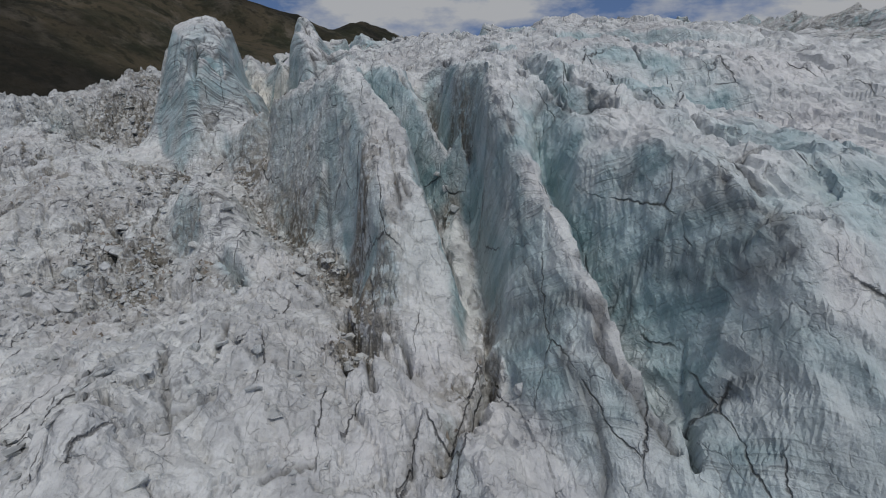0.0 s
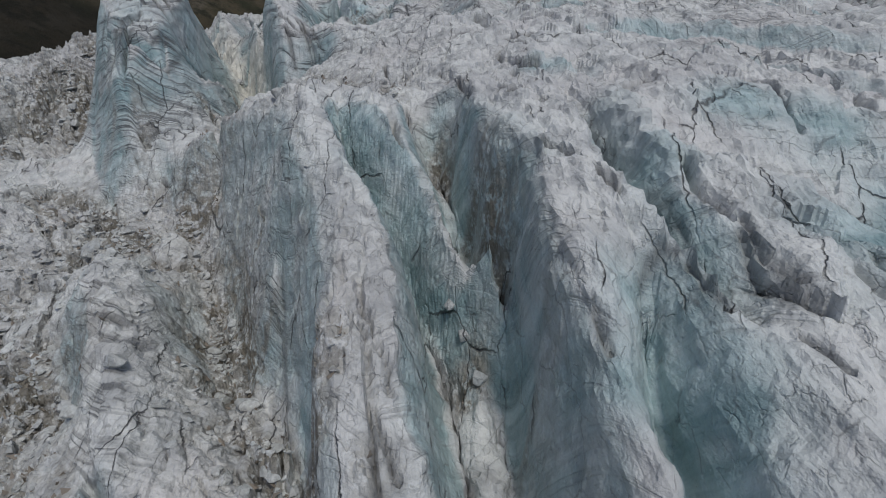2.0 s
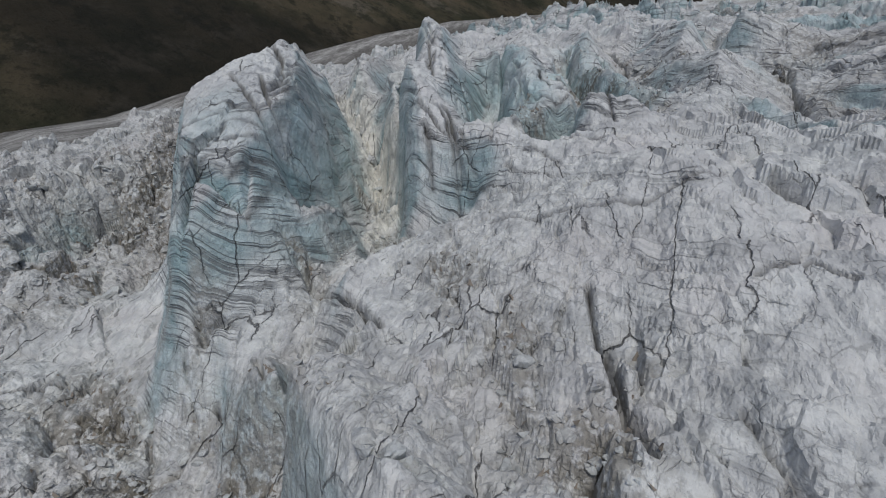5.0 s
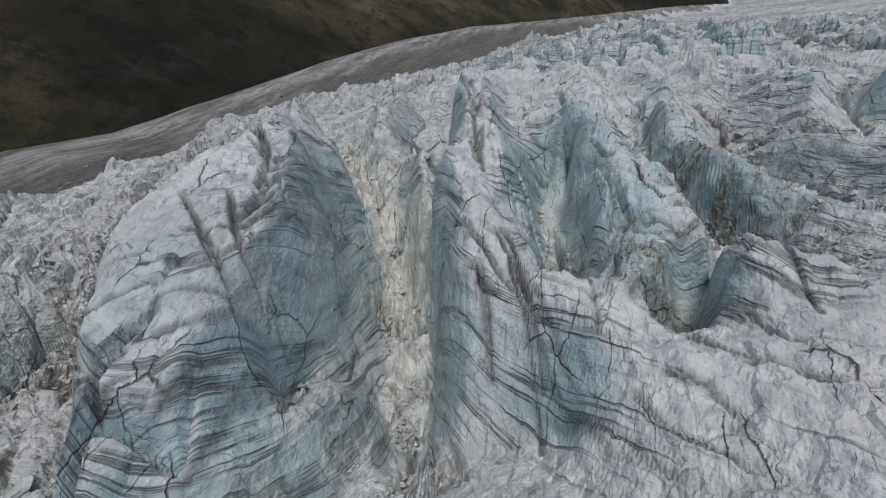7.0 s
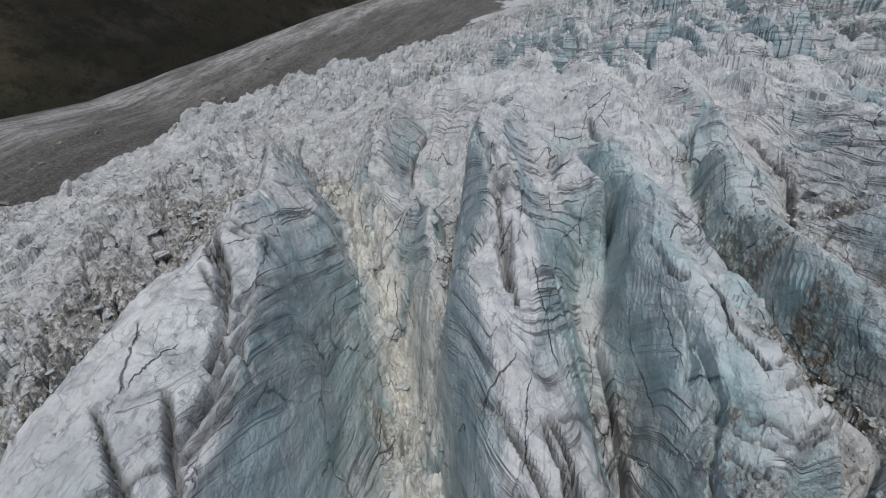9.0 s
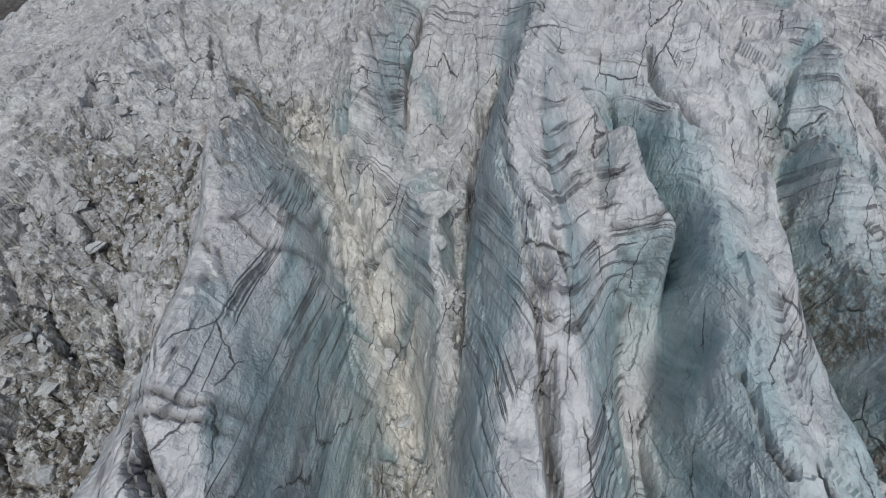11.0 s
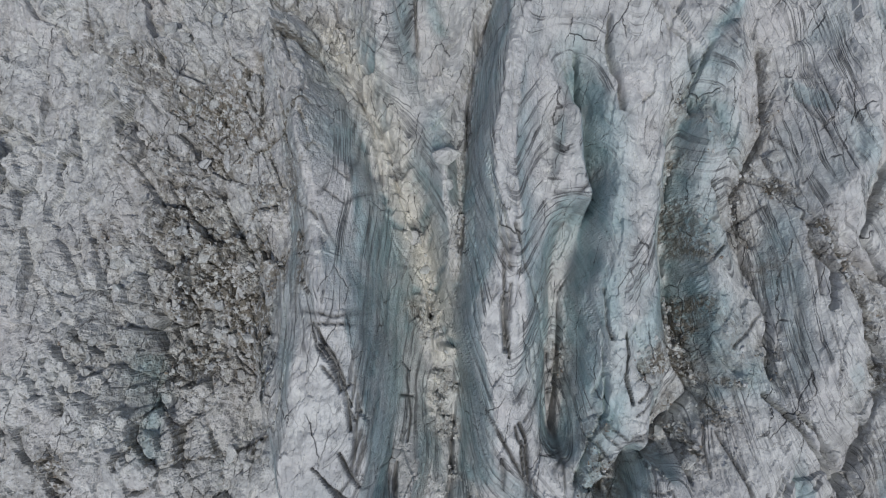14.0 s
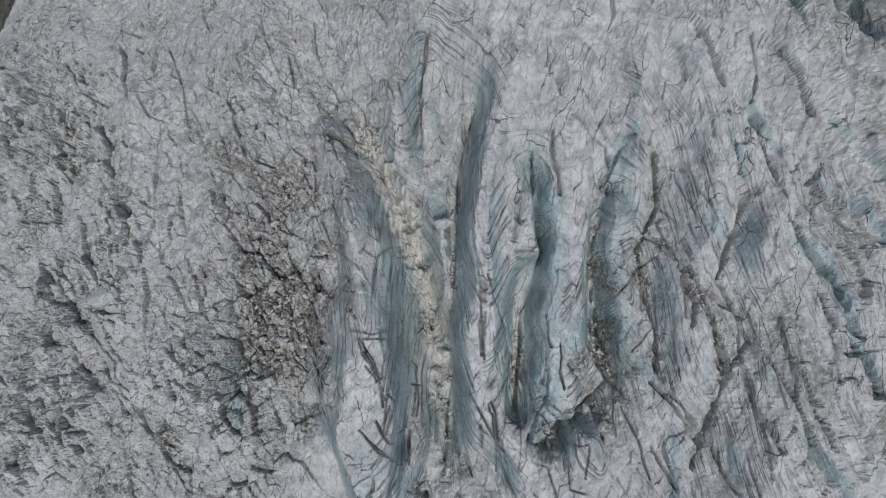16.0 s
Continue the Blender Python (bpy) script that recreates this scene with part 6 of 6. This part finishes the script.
def chunk_mesh(name, seed, flat, material, points_=13, rounded=True):
    """An angular broken lump about one metre across."""
    rnd = random.Random(seed)
    bm = bmesh.new()
    for _ in range(points_):
        v = Vector((rnd.gauss(0, 1), rnd.gauss(0, 1), rnd.gauss(0, 1))).normalized() * rnd.uniform(0.42, 0.58)
        bm.verts.new((v.x * rnd.uniform(0.8, 1.25), v.y, v.z * flat))
    hull = bmesh.ops.convex_hull(bm, input=bm.verts)
    loose_ = list({g for g in hull["geom_interior"] + hull["geom_unused"] if isinstance(g, bmesh.types.BMVert)})
    bmesh.ops.delete(bm, geom=loose_, context="VERTS")
    if rounded:
        bmesh.ops.bevel(bm, geom=bm.edges[:], offset=0.035, segments=1, affect="EDGES")
    me = bpy.data.meshes.new(name)
    bm.to_mesh(me)
    bm.free()
    me.materials.append(material)
    return me


def lay(name, mesh, x, y, size, rnd, label, category, group, sink=0.25, tall=1.0):
    j, i = ground_at(x, y)
    ob = new(name, mesh)
    ob.location = (VX[j, i], VY[j, i], VZ[j, i] + size * (0.5 - sink) * tall * 0.8)
    ob.rotation_euler = (rnd.uniform(-0.5, 0.5), rnd.uniform(-0.5, 0.5), rnd.uniform(0, 6.28))
    ob.scale = (size * rnd.uniform(0.8, 1.3), size, size * tall)
    return tagged(ob, label, category, group)


LUMPS = [chunk_mesh("ice_block", 40 + n, 0.55 + 0.1 * (n % 4), BLOCK_ICE) for n in range(8)]
WHITE = make_ice("clean_ice", False, 0.0)
CLEAN = [chunk_mesh("ice_block", 60 + n, 0.6 + 0.12 * (n % 3), WHITE, 16) for n in range(5)]
ROCKS = [chunk_mesh("boulder", 80 + n, 0.7, STONE) for n in range(5)]
rnd = random.Random(7)

# single blocks that stand out
for x, y, size, tall, label in (
    (-28.0, 43.6, 2.6, 0.45, "flat white ice slab lying on dark rubble"),
    (-27.2, 45.2, 1.1, 0.8, "small white ice block on dark rubble"),
    (-28.6, 38.8, 1.7, 0.9, "rounded white ice block among grey rubble"),
    (-19.3, 55.2, 1.5, 0.8, "white ice block in a gritty hollow"),
    (-20.6, 56.2, 0.9, 0.8, "grey ice block in a gritty hollow"),
    (2.3, 22.0, 1.5, 0.9, "pale ice block jammed at the crevasse mouth"),
    (1.6, 20.2, 1.1, 1.0, "pale ice block jammed at the crevasse mouth"),
    (3.1, 19.4, 0.9, 0.8, "pale ice block jammed at the crevasse mouth"),
    (0.1, 38.5, 0.9, 1.0, "white ice block wedged in a narrow crevasse"),
    (-0.4, 39.6, 0.8, 1.0, "white ice block wedged in a narrow crevasse"),
    (0.6, 37.0, 0.9, 1.0, "white ice block wedged in a narrow crevasse"),
    (-32.0, 110.8, 2.2, 1.2, "smooth white ice boulder perched between blades"),
    (-31.0, 108.4, 1.3, 0.9, "white ice block beside a narrow slot"),
    (-36.4, 118.5, 1.5, 0.9, "white ice block on a pale ice blade"),
    (-33.5, 104.0, 1.6, 0.9, "cream firn block in the rubble stream"),
    (-31.6, 101.5, 1.3, 0.9, "cream firn block in the rubble stream"),
    (-10.5, 87.0, 1.4, 0.9, "pale block on the gritty crevasse floor"),
    (-78.2, 88.4, 4.2, 0.5, "broad white ice slab on the rubble field"),
):
    lay("ice_block", CLEAN[int(size * 10) % 5], x, y, size, rnd, label, "ice block", "loose ice blocks", 0.3, tall)

# scattered blocks in the rubble
laid = 0
while laid < 275:
    zone = rnd.random()
    if zone < 0.45:
        x, y = rnd.uniform(-68, -41), rnd.uniform(72, 122)
    elif zone < 0.75:
        x, y = rnd.uniform(-32, -6), rnd.uniform(18, 64)
    else:
        x, y = rnd.uniform(-40, 6), rnd.uniform(76, 124)
    j, i = ground_at(x, y)
    if rnd.random() > rubble[j, i] * 0.5 + dirt[j, i] or slope[j, i] > 1.6:
        continue
    size = rnd.choice((0.3, 0.4, 0.5, 0.6, 0.8, 1.1, 1.5)) * (1.25 if zone < 0.45 else 1.0)
    pale_one = rnd.random() < 0.25
    lay("ice_block", (CLEAN if pale_one else LUMPS)[rnd.randrange(5)], x, y, size, rnd,
        "white angular ice block on grey rubble" if pale_one else "grey gritty ice block among broken rubble", "ice block", "loose ice blocks", 0.3, rnd.uniform(0.7, 1.1))
    laid += 1

# broken ice too small and too many to count
rng = np.random.RandomState(21)
crumbs = [chunk_mesh("crumb", 120 + n, 0.7, BLOCK_ICE, 10, False) for n in range(4)]
shards = [np.array([v.co for v in me_.vertices]) for me_ in crumbs]
shard_faces = [[tuple(f.vertices) for f in me_.polygons] for me_ in crumbs]
heap_v, heap_f, start = [], [], 0
for low_x, high_x, low_y, high_y, count in ((-34, -4, 13, 62, 2600), (-62, -41, 72, 122, 1500), (-38, -22, 76, 112, 700), (-12, 6, 86, 118, 500)):
    laid, tries = 0, 0
    while laid < count and tries < 40000:
        tries += 1
        x, y = rng.uniform(low_x, high_x), rng.uniform(low_y, high_y)
        j, i = ground_at(x, y)
        if rng.rand() > 0.75 * rubble[j, i] * (0.25 + dirt[j, i]) or slope[j, i] > 1.3:
            continue
        k = rng.randint(4)
        size = 0.16 + 0.55 * rng.rand() ** 3
        turn_ = rng.uniform(0, 6.28)
        v = shards[k] * size * rng.uniform(0.75, 1.25, 3)
        v = np.stack([v[:, 0] * math.cos(turn_) - v[:, 1] * math.sin(turn_), v[:, 0] * math.sin(turn_) + v[:, 1] * math.cos(turn_), v[:, 2]], -1)
        heap_v.append(v + (VX[j, i], VY[j, i], VZ[j, i] + 0.1 * size))
        heap_f.extend(tuple(q + start for q in f) for f in shard_faces[k])
        start += len(v)
        laid += 1
for me_ in crumbs:
    bpy.data.meshes.remove(me_)
me = bpy.data.meshes.new("ice_rubble")
me.from_pydata(np.concatenate(heap_v).tolist(), [], heap_f)
me.materials.append(BLOCK_ICE)
tagged(new("ice_rubble", me), "grey-white crumbs of broken ice strewn in the hollows", "ice rubble", kind="stuff")

# boulders on the moraine
laid = 0
while laid < 90:
    y = rnd.uniform(150, 420)
    x = float(np.interp(y, MORAINE_Y, MORAINE_X)) + rnd.uniform(25, 110)
    j, i = ground_at(x, y)
    if owner[j, i] != DEBRIS:
        continue
    lay("boulder", ROCKS[rnd.randrange(5)], x, y, rnd.uniform(0.9, 3.2), rnd, "grey-brown angular boulder on the moraine", "boulder", "moraine boulders", 0.3, 0.8)
    laid += 1

# small stones and grit chips in the hollows, too many to count
grains = bmesh.new()
laid = 0
while laid < 2750:
    x, y = rnd.uniform(-66, 8), rnd.uniform(16, 124)
    j, i = ground_at(x, y)
    if rnd.random() > dirt[j, i] * 1.3 - 0.25 or slope[j, i] > 1.5:
        continue
    size = rnd.uniform(0.07, 0.26)
    centre = Vector((VX[j, i], VY[j, i], VZ[j, i] + size * 0.15))
    vs = [grains.verts.new(centre + Vector((rnd.uniform(-1, 1), rnd.uniform(-1, 1), d)) * size) for d in (-0.5, -0.3, 0.9)]
    vs.append(grains.verts.new(centre + Vector((rnd.uniform(-1, 1), rnd.uniform(-1, 1), -0.2)) * size))
    for a_, b_, c_ in ((0, 1, 2), (0, 2, 3), (1, 3, 2), (0, 3, 1)):
        grains.faces.new((vs[a_], vs[b_], vs[c_]))
    laid += 1
me = bpy.data.meshes.new("grit")
grains.to_mesh(me)
grains.free()
me.materials.append(STONE)
tagged(new("grit", me), "brown stone chips and grit in the hollows of the ice", "stones", kind="stuff")
